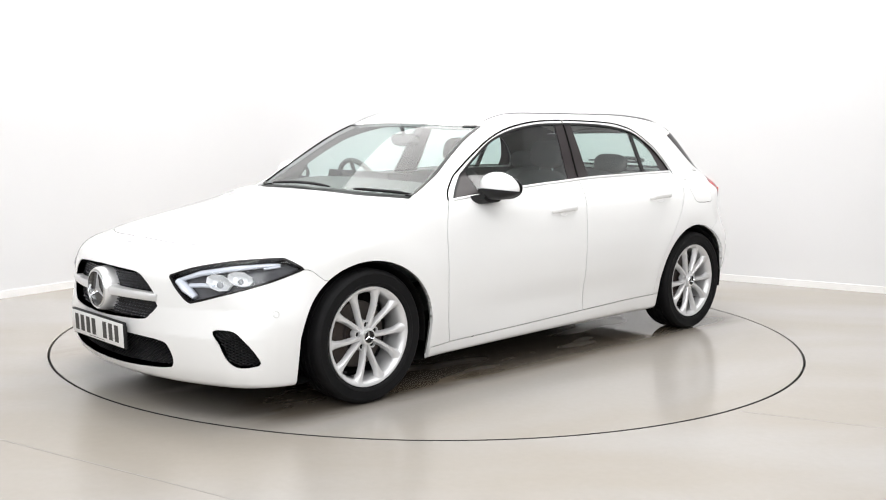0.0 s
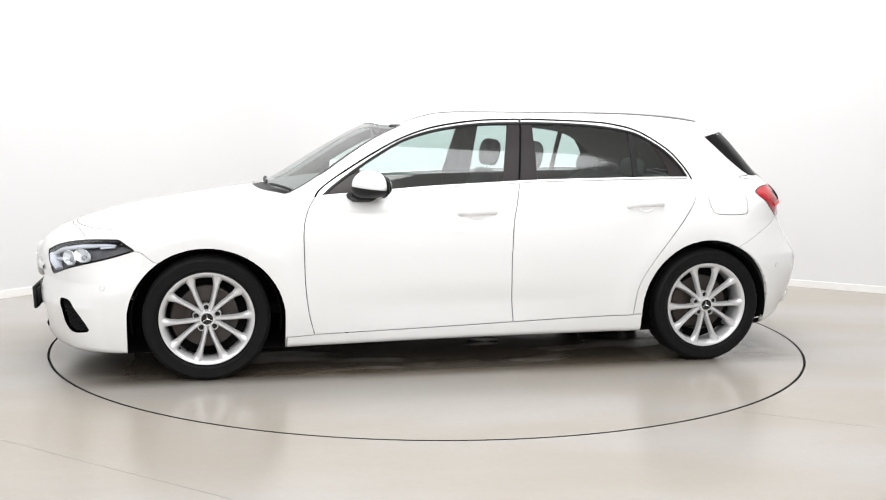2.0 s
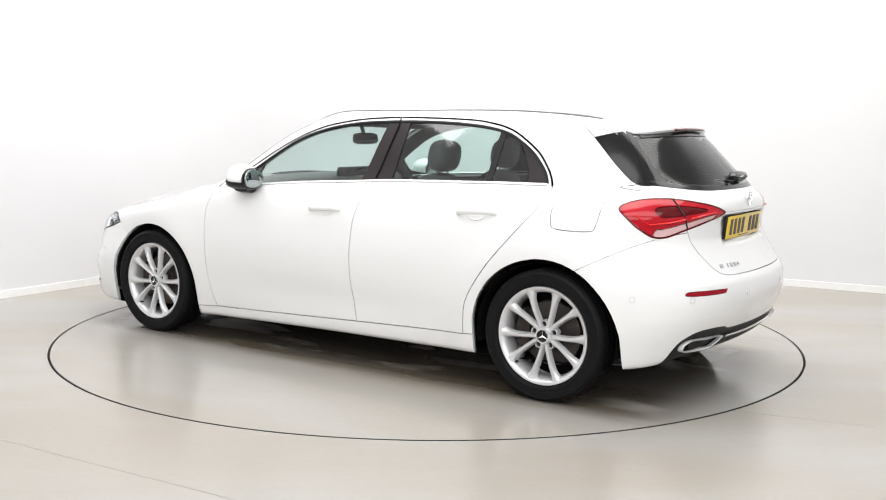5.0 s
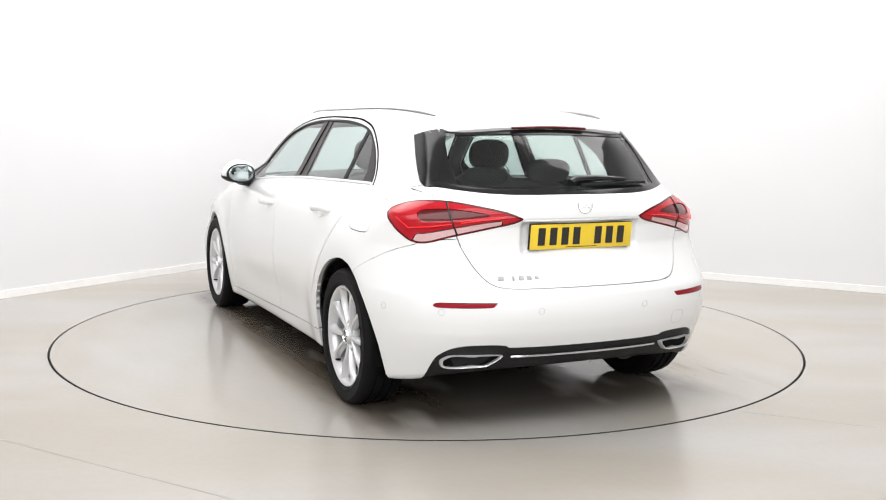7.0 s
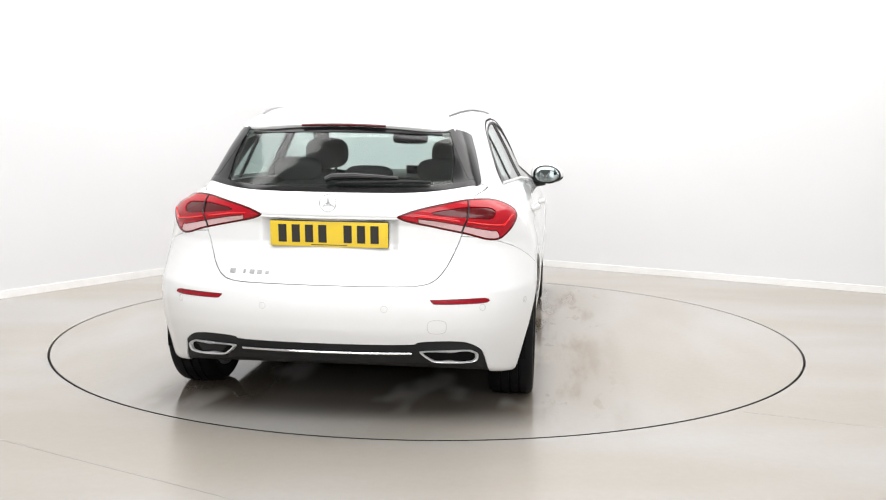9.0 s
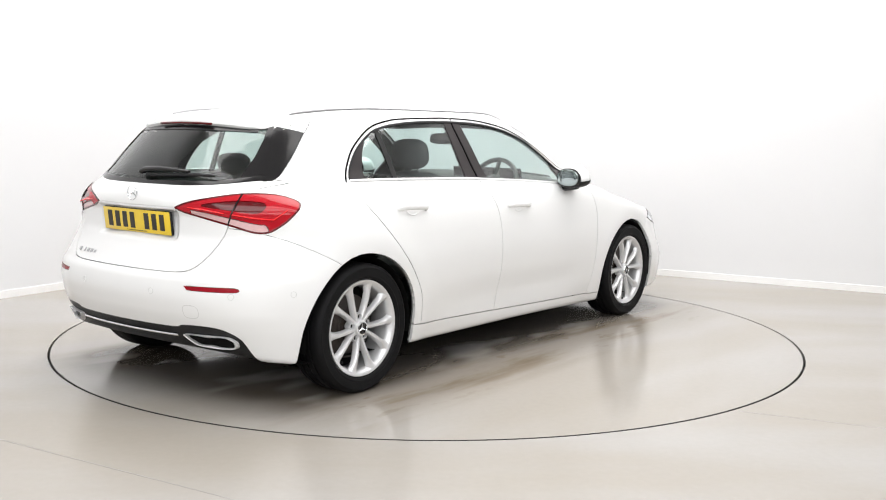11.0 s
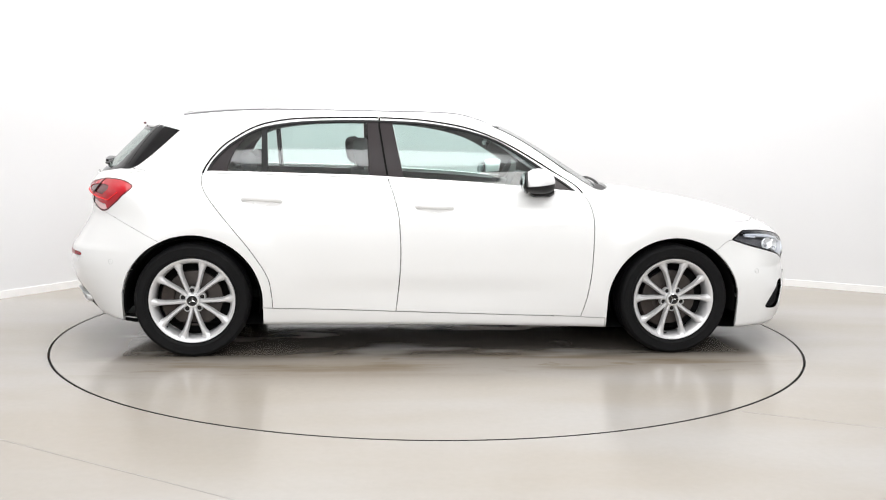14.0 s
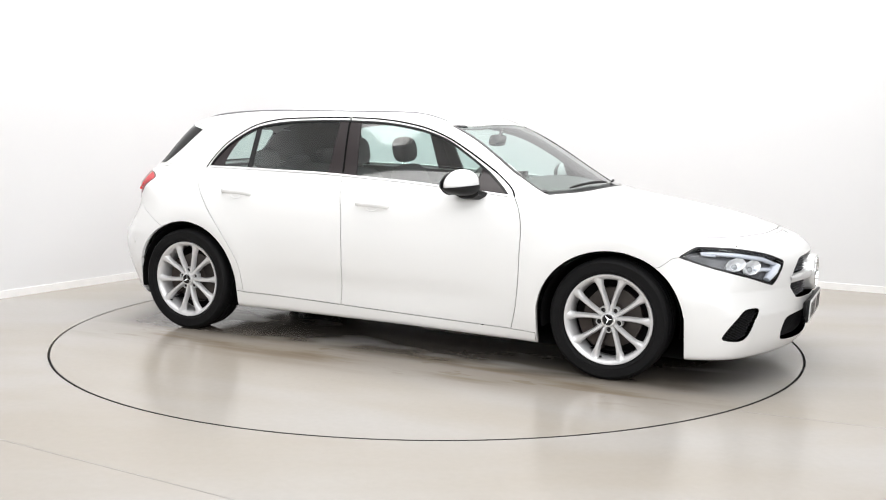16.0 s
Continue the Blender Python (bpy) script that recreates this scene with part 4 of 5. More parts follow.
def belt(p):
    line = np.interp(p[0], (-1.33, -1.051, -0.747, -0.443, -0.14, 0.163, 0.463, 0.776), (1.026, 1.024, 1.018, 1.011, 0.996, 0.980, 0.957, 0.932))
    return p[1] < line + 0.007 and -1.33 < p[0] < 0.79


M_GREYTRIM = mat("grey_roof_trim", (0.22, 0.22, 0.225), 0.4, 0.4, grain=0.08)
for s in (1, -1):
    ribbon("window_seal", DLO[0], "side", s, lambda p: not belt(p), 0.013, M_PLASTIC, CAR, 0.0015, label="black rubber window seal")
    ribbon("belt_trim", DLO[0], "side", s, belt, 0.014, M_SATIN, CAR, 0.003, shift=0.006 * s, label="satin metal window trim")
    ribbon("door_seal", np.array([p for p in DOOR_F[0] if p[1] > 0.93 and p[0] > -0.364 and not (p[0] < -0.2 and p[1] < 1.02)]), "side", s, lambda p: True, 0.010, M_DARK, CAR, 0.0015, label="black door seal above the front door")
    ribbon("door_seal", np.array([p for p in DOOR_R[0] if p[1] > 1.02 and not (-0.37 < p[0] < -0.30 and p[1] < 1.345)]), "side", s, lambda p: True, 0.010, M_DARK, CAR, 0.0015,
           label="black door seal above the rear door")
    ribbon("windscreen_seal", SCREEN[0], "top", s, lambda p: p[1] > 0.45 and p[0] < 0.92, 0.020, M_BLACK, CAR, 0.002, label="black windscreen edge strip")
    ribbon("bonnet_seal", BONNET[0], "top", s, lambda p: p[1] > 0.02 and p[0] > 0.98 and (p[1] > 0.69 or p[0] > 1.6), 0.0035, M_PLASTIC, CAR, 0.0006, label="dark joint round the bonnet")
    # slim roof strip
    pts = []
    for i in range(25):
        x = 0.30 - 1.79 * i / 24
        y = 0.545 - 0.03 * max(x + 0.4, 0) ** 2 - 0.075 * max(-x - 0.4, 0) ** 2
        p = lift(np.array([[x, y]]), "top", np.array([float(s)]))[0]
        pts.append(Vector(p) + Vector((0, 0, 0.0015 + 0.002 * min(max((-0.6 - x) / 0.5, 0), 1))))
    part("roof_strip", tube_bm(pts, [0.002, 0.004] + [0.0042] * 18 + [0.005, 0.006, 0.007, 0.007, 0.004], 8, 0.9), M_GREYTRIM, CAR, "slim grey roof strip")
for s in (1, -1):
    ribbon("rear_window_border", REAR_GLASS[0], "back_end", s, lambda p: p[1] > 1.055 and p[0] > 0.40, 0.034, M_BLACK, GATE_OB, 0.001, label="black printed rear window edge", thick=0.003)
    ribbon("rear_window_border", REAR_GLASS[0], "back_end", s, lambda p: p[1] > 1.28 and -0.015 < p[0] < 0.46, 0.04, M_BLACK, GATE_OB, 0.001, label="black printed rear window edge", thick=0.003)
    top_band = np.array([(-0.004 + 0.0235 * i, 1.284 - 0.05 * (0.0235 * i) ** 2) for i in range(20)])
    ribbon("rear_window_top_band", top_band, "back_end", s, lambda p: True, 0.036, M_BLACK, GATE_OB, 0.002, label="black band along the top of the rear window", thick=0.003)
    ribbon("rear_window_border", REAR_GLASS[0], "back_end", s, lambda p: p[1] < 1.06 and p[0] > -0.05, 0.03, M_BLACK, GATE_OB, 0.001, label="black printed rear window edge", thick=0.003)


# ---------------------------------------------------------------- handles and door mirrors
def handle(x0, x1, z, s, parent):
    pts, rad = [], []
    for i in range(13):
        t = i / 12
        p, n = at("side", x0 + (x1 - x0) * t, z + 0.008 * (t - 0.5), s)
        pts.append(p + n * (0.034 * (1 - (2 * t - 1) ** 6) + 0.001))
        rad.append(0.0155 if 0 < i < 12 else 0.011)
    part("door_handle", tube_bm(pts, rad, 12, 0.6, up=Vector((0, s, 0))), M_PAINT, parent, "white pull handle")
    p, n = at("side", (x0 + x1) / 2, z - 0.004, s)
    cup = lathe_bm([(0.0, -0.003), (0.7, -0.002), (1.0, 0.0012), (1.06, 0.0)], 32)
    bmesh.ops.transform(cup, matrix=Matrix.Translation(p + n * 0.001) @ n.to_track_quat("Y", "X").to_matrix().to_4x4() @ Matrix.Diagonal((0.029, 1, 0.046, 1)), verts=cup.verts)
    part("handle_recess", cup, M_PAINT, parent)


def door_mirror(s):
    def ell(cx, cy, cz, ax, ay, az, cut=None, p=2.25, shift=0.0):
        bm = bmesh.new()
        bmesh.ops.create_uvsphere(bm, u_segments=36, v_segments=22, radius=1)
        for v in bm.verts:
            k = (abs(v.co.x) ** p + abs(v.co.y) ** p + abs(v.co.z) ** p) ** (-1 / p)
            c = v.co * k
            v.co = Vector((cx + ax * c.x - 0.03 * c.y * c.y * max(c.x, 0), cy + ay * c.y, cz + az * c.z + shift * c.y))
        if cut:
            for co, no in cut:
                g = bmesh.ops.bisect_plane(bm, geom=bm.verts[:] + bm.edges[:] + bm.faces[:], plane_co=co, plane_no=no, clear_outer=True)
                ed = [e for e in g["geom_cut"] if isinstance(e, bmesh.types.BMEdge)]
                if ed:
                    bmesh.ops.edgeloop_fill(bm, edges=ed)
        for v in bm.verts:
            v.co.y *= s
        return bm

    c = (0.536, 0.909, 0.993)

    def taper(bm):
        """Dome that falls away towards the outer tip."""
        for v in bm.verts:
            k = max((v.co.y * s - c[1]) / 0.106, 0.0)
            v.co.z = 0.975 + (v.co.z - 0.975) * (1 - 0.30 * k * k)
            v.co.x -= 0.022 * k * k
        return bm

    head = taper(ell(c[0], c[1], c[2], 0.092, 0.108, 0.083, [((0.470, 0, 0), (-1, 0, 0)), ((c[0], 0, 0.983), (0.12, 0, -1))], 2.15))
    m = part("mirror_cap", head, M_PAINT, CAR, "white door mirror cap")
    low = taper(ell(c[0], c[1], 0.985, 0.0935, 0.1095, 0.052, [((0.458, 0, 0), (-1, 0, 0)), ((c[0], 0, 0.9815), (-0.12, 0, 1))], 2.6))
    part("mirror_housing", low, M_PLASTIC, m, "black lower mirror housing")
    gl = taper(ell(0.450, c[1], 0.996, 0.005, 0.080, 0.051, None, 2.4))
    part("mirror_glass", gl, M_MIRROR, m, "mirror glass")
    rim = taper(ell(0.465, c[1], 0.994, 0.016, 0.092, 0.062, None, 2.4))
    part("mirror_rim", rim, M_BLACK, m, "black mirror rim")
    foot = bmesh.new()
    rows = []
    for y, x0, x1, z0, z1 in ((0.765, 0.52, 0.66, 0.905, 0.945), (0.80, 0.52, 0.65, 0.905, 0.945), (0.84, 0.50, 0.64, 0.908, 0.955), (0.90, 0.495, 0.625, 0.92, 0.965)):
        rows.append([foot.verts.new(v) for v in ((x0, y * s, z0 + 0.012), (x0 + 0.02, y * s, z0), (x1 - 0.03, y * s, z0), (x1, y * s, z0 + 0.02), (x1, y * s, z1), (x0, y * s, z1))])
    for a, b in zip(rows, rows[1:]):
        for i in range(6):
            foot.faces.new((a[i], a[(i + 1) % 6], b[(i + 1) % 6], b[i]))
    foot.faces.new(rows[0])
    foot.faces.new(rows[-1][::-1])
    part("mirror_foot", foot, M_PLASTIC, m, "black mirror foot")


DOORS_F = [o for o in CAR.children if o.name.startswith("front_door")]
DOORS_R = [o for o in CAR.children if o.name.startswith("rear_door")]
for s, fd, rd in zip((1, -1), DOORS_F, DOORS_R):
    handle(0.055, -0.155, 0.848, s, fd)
    handle(-0.905, -1.125, 0.880, s, rd)
    door_mirror(s)


# ---------------------------------------------------------------- lamps
M_PROJ = mat("projector_glass", (0.34, 0.35, 0.36), 0.08, 0.2, coat=1.0, grain=0.1, grain_scale=20)
for s in (1, -1):
    lamp = panel("headlamp_housing", ["headlamp"], M_LAMPBED, CAR, s, gap=0.004, sink=0.05, depth=-0.046, label="dark grey headlamp housing")
    panel("headlamp_lens", ["headlamp"], M_LENS, lamp, s, gap=0.004, sink=0.001, rim=False, label="clear headlamp lens")
    ribbon("headlamp_border", HEAD[0], "nose", s, None, 0.010, M_BLACK, lamp, 0.0012, label="black headlamp edge", thick=0.04)

    def inside(pts, sink):
        return [(lambda pn: pn[0] - pn[1] * sink)(at("nose", a, b, s)) for a, b in pts]

    top_guide = [(0.9 * math.atan2(y, x - 1.0), z) for x, y, z in ((2.12, 0.50, 0.628), (2.06, 0.575, 0.665), (1.95, 0.675, 0.692), (1.83, 0.760, 0.702), (1.79, 0.785, 0.700))]
    part("daylight_guide", tube_bm(inside(top_guide, 0.022), [0.014, 0.019, 0.018, 0.013, 0.006], 10, 0.7), M_DRL, lamp, "white daylight strip")
    low_guide = [(0.9 * math.atan2(y, x - 1.0), z) for x, y, z in ((2.13, 0.495, 0.625), (2.122, 0.535, 0.585), (2.10, 0.575, 0.550))]
    part("daylight_guide", tube_bm(inside(low_guide, 0.022), [0.026, 0.030, 0.020], 10, 0.6), M_DRL, lamp, "white daylight strip")
    for (x, y, z), r in (((2.02, 0.655, 0.622), 0.036), ((1.945, 0.715, 0.640), 0.034)):
        p, n = at("nose", 0.9 * math.atan2(y, x - 1.0), z, s)
        q = n.to_track_quat("Y", "Z").to_matrix().to_4x4()
        # faceted, slanting reflector with a small clear bulb lens
        bowl = lathe_bm([(r * 1.28, -0.006), (r * 1.20, 0.004), (r * 1.05, 0.0), (r * 0.72, -0.020), (r * 0.30, -0.026), (0.001, -0.026)], 9)
        slant = Matrix.Identity(4)
        slant[0][2] = 0.45 * s
        bmesh.ops.transform(bowl, matrix=Matrix.Translation(p - n * 0.020) @ q @ slant @ Matrix.Diagonal((1.30, 1, 0.86, 1)), verts=bowl.verts)
        part("reflector_bowl", bowl, M_REFLECTOR, lamp, "bright faceted headlamp reflector", sharp=28)
        ball = lathe_bm([(r * 0.42, -0.026), (r * 0.38, -0.014), (r * 0.22, -0.008), (0.0005, -0.006)], 20)
        bmesh.ops.transform(ball, matrix=Matrix.Translation(p - n * 0.020) @ q @ Matrix.Translation((0, 0, -r * 0.2)), verts=ball.verts)
        part("projector_lens", ball, M_PROJ, lamp, "small round bulb lens")
    bar = [(0.9 * math.atan2(y, x - 1.0), z) for x, y, z in ((2.115, 0.545, 0.600), (2.075, 0.60, 0.605), (2.04, 0.64, 0.600))]
    part("daylight_guide", tube_bm(inside(bar, 0.030), [0.012, 0.013, 0.012], 8, 0.8), M_DRL, lamp, "white daylight strip")
    mark = [(0.9 * math.atan2(y, x - 1.0), z) for x, y, z in ((1.86, 0.762, 0.683), (1.80, 0.797, 0.688))]
    part("indicator_strip", tube_bm(inside(mark, 0.018), 0.005, 8), M_DRL, lamp, "small white marker strip")

    t_red = panel("tail_lamp", ["tail_red"], M_RED, CAR, s, gap=0.003, depth=0.02, label="red tail lamp")
    panel("dark_lens", ["tail_dark"], M_DEEP, t_red, s, gap=0.0, depth=0.006, sink=0.004, label="dark red lens field")
    panel("clear_strip", ["tail_clear"], M_CLEARRED, t_red, s, gap=0.006, depth=0.006, sink=0.001, label="pale reversing lens strip")
    joint = [(0.9 * math.atan2(0.590 - 0.012 * t, 0.918 + 0.085 * t), 0.984 - 0.140 * t) for t in np.linspace(0, 1, 9)]
    part("lamp_joint", tube_bm([at("stern", a, b, s)[0] for a, b in joint], 0.004, 8), M_BLACK, t_red, "dark joint in the tail lamp")
    ribbon("tail_lamp_edge", TAIL_L[0], "stern", s, None, 0.009, M_DEEP, t_red, 0.0012, label="dark red lamp edge")
    guide = [(0.9 * math.atan2(y, -1.0 - x), z) for x, y, z in ((-1.80, 0.765, 0.915), (-1.87, 0.745, 0.872), (-1.95, 0.68, 0.880), (-1.995, 0.60, 0.893))]
    part("light_guide", tube_bm([(lambda pn: pn[0] + pn[1] * 0.001)(at("stern", a, b, s)) for a, b in guide], [0.006, 0.010, 0.010, 0.008], 10, 0.4), M_BRIGHTRED, t_red, "bright red light guide")
    guide = [(0.9 * math.atan2(y, -1.0 - x), z) for x, y, z in ((-2.01, 0.565, 0.897), (-2.04, 0.46, 0.912), (-2.058, 0.375, 0.918))]
    part("light_guide", tube_bm([(lambda pn: pn[0] + pn[1] * 0.001)(at("stern", a, b, s)) for a, b in guide], [0.008, 0.009, 0.004], 10, 0.4), M_BRIGHTRED, t_red, "bright red light guide")
    panel("bumper_reflector", ["reflector"], M_REDREFLECT, CAR, s, gap=0.003, depth=0.008, sink=-0.001, label="narrow red bumper reflector")


# ---------------------------------------------------------------- grilles
def bed(name, region, sink, label, sd=0):
    return panel(name, [region], M_PLASTIC, CAR, sd, gap=0.0, sink=sink, depth=-sink + 0.003, label=label)


def studs(region_outline, view, s, sink, du, dv, size, material, parent, name, label, clear=None):
    """Rows of small raised studs filling an opening."""
    lo, hi = region_outline.min(0), region_outline.max(0)
    u, v = np.meshgrid(np.arange(lo[0], hi[0], du), np.arange(lo[1], hi[1], dv), indexing="ij")
    u = u + (np.arange(u.shape[1]) % 2)[None, :] * du / 2
    q = np.stack([u.ravel(), v.ravel()], -1)
    q = q[in_loop(q, region_outline)]
    if clear is not None:
        q = q[clear(q)]
    P = lift(q, view, np.full(len(q), float(s)))
    N = body_normal(P)
    V, F = [], []
    for p, n in zip(P, N):
        t = np.cross((0, 0, 1.0), n)
        t /= np.linalg.norm(t)
        w = np.cross(n, t)
        k = len(V)
        base = p - n * sink
        V += [base + t * size, base + w * size * 0.5, base - t * size, base - w * size * 0.5, base + n * size * 0.9]
        F += [(k, k + 1, k + 4), (k + 1, k + 2, k + 4), (k + 2, k + 3, k + 4), (k + 3, k, k + 4)]
    o = mesh_ob(name, V, F, material, parent, label, smooth=False)
    tagged(o, kind="stuff")
    return o


def lattice(outline, view, s, sink, step, width, material, parent, label):
    """Crossing diagonal bars in an opening."""
    lo, hi = outline.min(0), outline.max(0)
    V, F = [], []
    for d in (1, -1):
        k0 = -(hi[1] - lo[1])
        c = lo[0] + k0
        while c < hi[0] - k0:
            line = np.stack([np.linspace(0, 1, 40) * (hi[1] - lo[1]) * 1.6 * d + c, np.linspace(lo[1], hi[1], 40)], -1)
            ok = in_loop(line, outline)
            if ok.sum() > 2:
                P = lift(line[ok], view, np.full(ok.sum(), float(s)))
                N = body_normal(P)
                T = np.gradient(P, axis=0)
                S = np.cross(T, N)
                S /= np.maximum(np.linalg.norm(S, axis=1, keepdims=True), 1e-9)
                b = len(V)
                n = len(P)
                V += list(P - N * sink - S * width) + list(P - N * (sink - 0.006)) + list(P - N * sink + S * width)
                F += [(b + a * n + i, b + a * n + i + 1, b + (a + 1) * n + i + 1, b + (a + 1) * n + i) for a in range(2) for i in range(n - 1)]
            c += step
    o = mesh_ob("grille_mesh", V, F, material, parent, label, smooth=False)
    tagged(o, kind="stuff")


g_up = bed("upper_grille", "grille_upper", 0.045, "black radiator grille with silver studs")
g_lo = bed("upper_grille", "grille_lower", 0.045, "black radiator grille with silver studs")
g_in = bed("lower_intake", "intake", 0.05, "black lower air intake")
M_STUD = mat("grille_stud", (0.24, 0.24, 0.26), 0.25, 0.8, grain=0.1)


def off_emblem(q):
    return np.hypot(q[:, 0], q[:, 1] - 0.535) > 0.10


for s in (1, -1):
    studs(GRILLE_U[0], "front_end", s, 0.040, 0.022, 0.0145, 0.0105, M_STUD, g_up, "grille_studs", "small metallic grille studs", off_emblem)
    studs(GRILLE_L[0], "front_end", s, 0.040, 0.022, 0.0145, 0.0105, M_STUD, g_lo, "grille_studs", "small metallic grille studs", off_emblem)
    lattice(INTAKE[0], "front_end", s, 0.042, 0.024, 0.003, M_PLASTIC, g_in, "black diamond mesh")
    fg = bed("side_intake", "fog_grille", 0.030, "black corner air intake", s)
    lattice(FOG[0], "nose", s, 0.024, 0.022, 0.003, M_PLASTIC, fg, "black diamond mesh")
    # grille bar
    bm = bmesh.new()
    rows = []
    for i in range(15):
        y = 0.07 + 0.345 * i / 14
        h = 0.026 - 0.008 * (i / 14)
        p, n = at("front_end", y, 0.537, s)
        rows.append([bm.verts.new(p + n * o + Vector((0, 0, dz))) for o, dz in ((-0.03, h), (0.004, h * 0.8), (0.010, 0.004), (0.004, -h * 0.75), (-0.03, -h))])
    for a, b in zip(rows, rows[1:]):
        for k in range(4):
            bm.faces.new((a[k], a[k + 1], b[k + 1], b[k]))
    part("grille_bar", bm, M_SATIN, g_up, "satin silver grille bar", sharp=60)
face = Matrix.Translation((2.262, 0, 0.535)) @ Matrix.Rotation(math.pi / 2, 4, "Z") @ Matrix.Rotation(math.pi / 2, 4, "X")
disc = lathe_bm([(0.0, 0.012), (0.084, 0.012), (0.088, 0.0), (0.088, -0.05)], 48)
bmesh.ops.transform(disc, matrix=face @ Matrix.Rotation(math.pi / 2, 4, "X"), verts=disc.verts)
part("emblem_disc", disc, M_BLACK, g_up, "black emblem disc")
rg = lathe_bm([(0.083, 0.010), (0.086, 0.020), (0.092, 0.022), (0.098, 0.014), (0.102, -0.01), (0.106, -0.045)], 56)
bmesh.ops.transform(rg, matrix=face @ Matrix.Rotation(math.pi / 2, 4, "X"), verts=rg.verts)
part("emblem_ring", rg, M_SATIN, g_up, "satin silver emblem ring")
part("emblem_star", star_bm(0.082, 0.014, face @ Matrix.Translation((0, 0, 0.012)), ring=0.04), M_CHROME, g_up, "chrome three-armed ornament")


# ---------------------------------------------------------------- number plates (characters as plain bars)
def plate(m, material, name, label, frame_h):
    holder = box_bm(0.016, 0.520 + frame_h, 0.111 + frame_h, m @ Matrix.Translation((-0.010, 0, 0)), 0.004)
    h = part("plate_holder", holder, M_PLASTIC, CAR, "black plate holder")
    p = part(name, box_bm(0.005, 0.520, 0.111, m, 0.002), material, h, label)
    ys = [-0.205, -0.146, -0.087, -0.028, 0.083, 0.142, 0.201]
    for y in ys:
        part("plate_bar", box_bm(0.002, 0.036, 0.078, m @ Matrix.Translation((0.003, y, 0.002)), 0.0007, 1), M_INK, h)
    part("plate_footer", box_bm(0.002, 0.16, 0.003, m @ Matrix.Translation((0.003, 0, -0.047)), 0.0007, 1), M_INK, h)


plate(pose(2.285, 0, 0.350, 0, 3, 0), M_PLATEW, "front_plate", "white number plate", 0.012)
part("plate_bracket", box_bm(0.04, 0.47, 0.09, pose(2.266, 0, 0.352), 0.015), M_PLASTIC, CAR, "black plate bracket")
plate(pose(-2.070, 0, 0.834, 0, 6, 180), M_YELLOW, "rear_plate", "yellow number plate", 0.003)

# ---------------------------------------------------------------- rear details
M_BADGE = mat("badge_silver", (0.38, 0.38, 0.385), 0.4, 0.0, grain=0.05)
rear_face = pose(-2.088, 0, 0.970, 90, 0, -90)
part("rear_emblem", star_bm(0.036, 0.006, rear_face, ring=0.06), M_CHROME, GATE_OB, "chrome three-armed ornament")
for k, w in enumerate((0.026, 0.010, 0.022, 0.022, 0.016)):
    p, n = at("back_end", 0.418 - 0.035 * k - (0.02 if k else 0), 0.668, 1)
    part("model_badge_bar", box_bm(0.004, w, 0.020 if k < 4 else 0.014, Matrix.Translation(p + n * 0.002) @ Matrix.Rotation(math.atan2(n.y, n.x), 4, "Z") @ Matrix.Rotation(-math.asin(n.z), 4, "Y"), 0.001), M_BADGE, GATE_OB, "chrome model badge bar")
# lip over the plate
lip = []
for i in range(21):
    y = -0.30 + 0.60 * i / 20
    p, n = at("back_end", abs(y), 0.907, 1 if y >= 0 else -1)
    lip.append(p + n * 0.001)
part("plate_lip", tube_bm(lip, 0.0055, 8), M_SATIN, GATE_OB, "thin silver strip over the number plate")


def sweep(pts, radius, material, name, parent, label, flat=1.0):
    return part(name, tube_bm(pts, radius, 10, flat), material, parent, label)


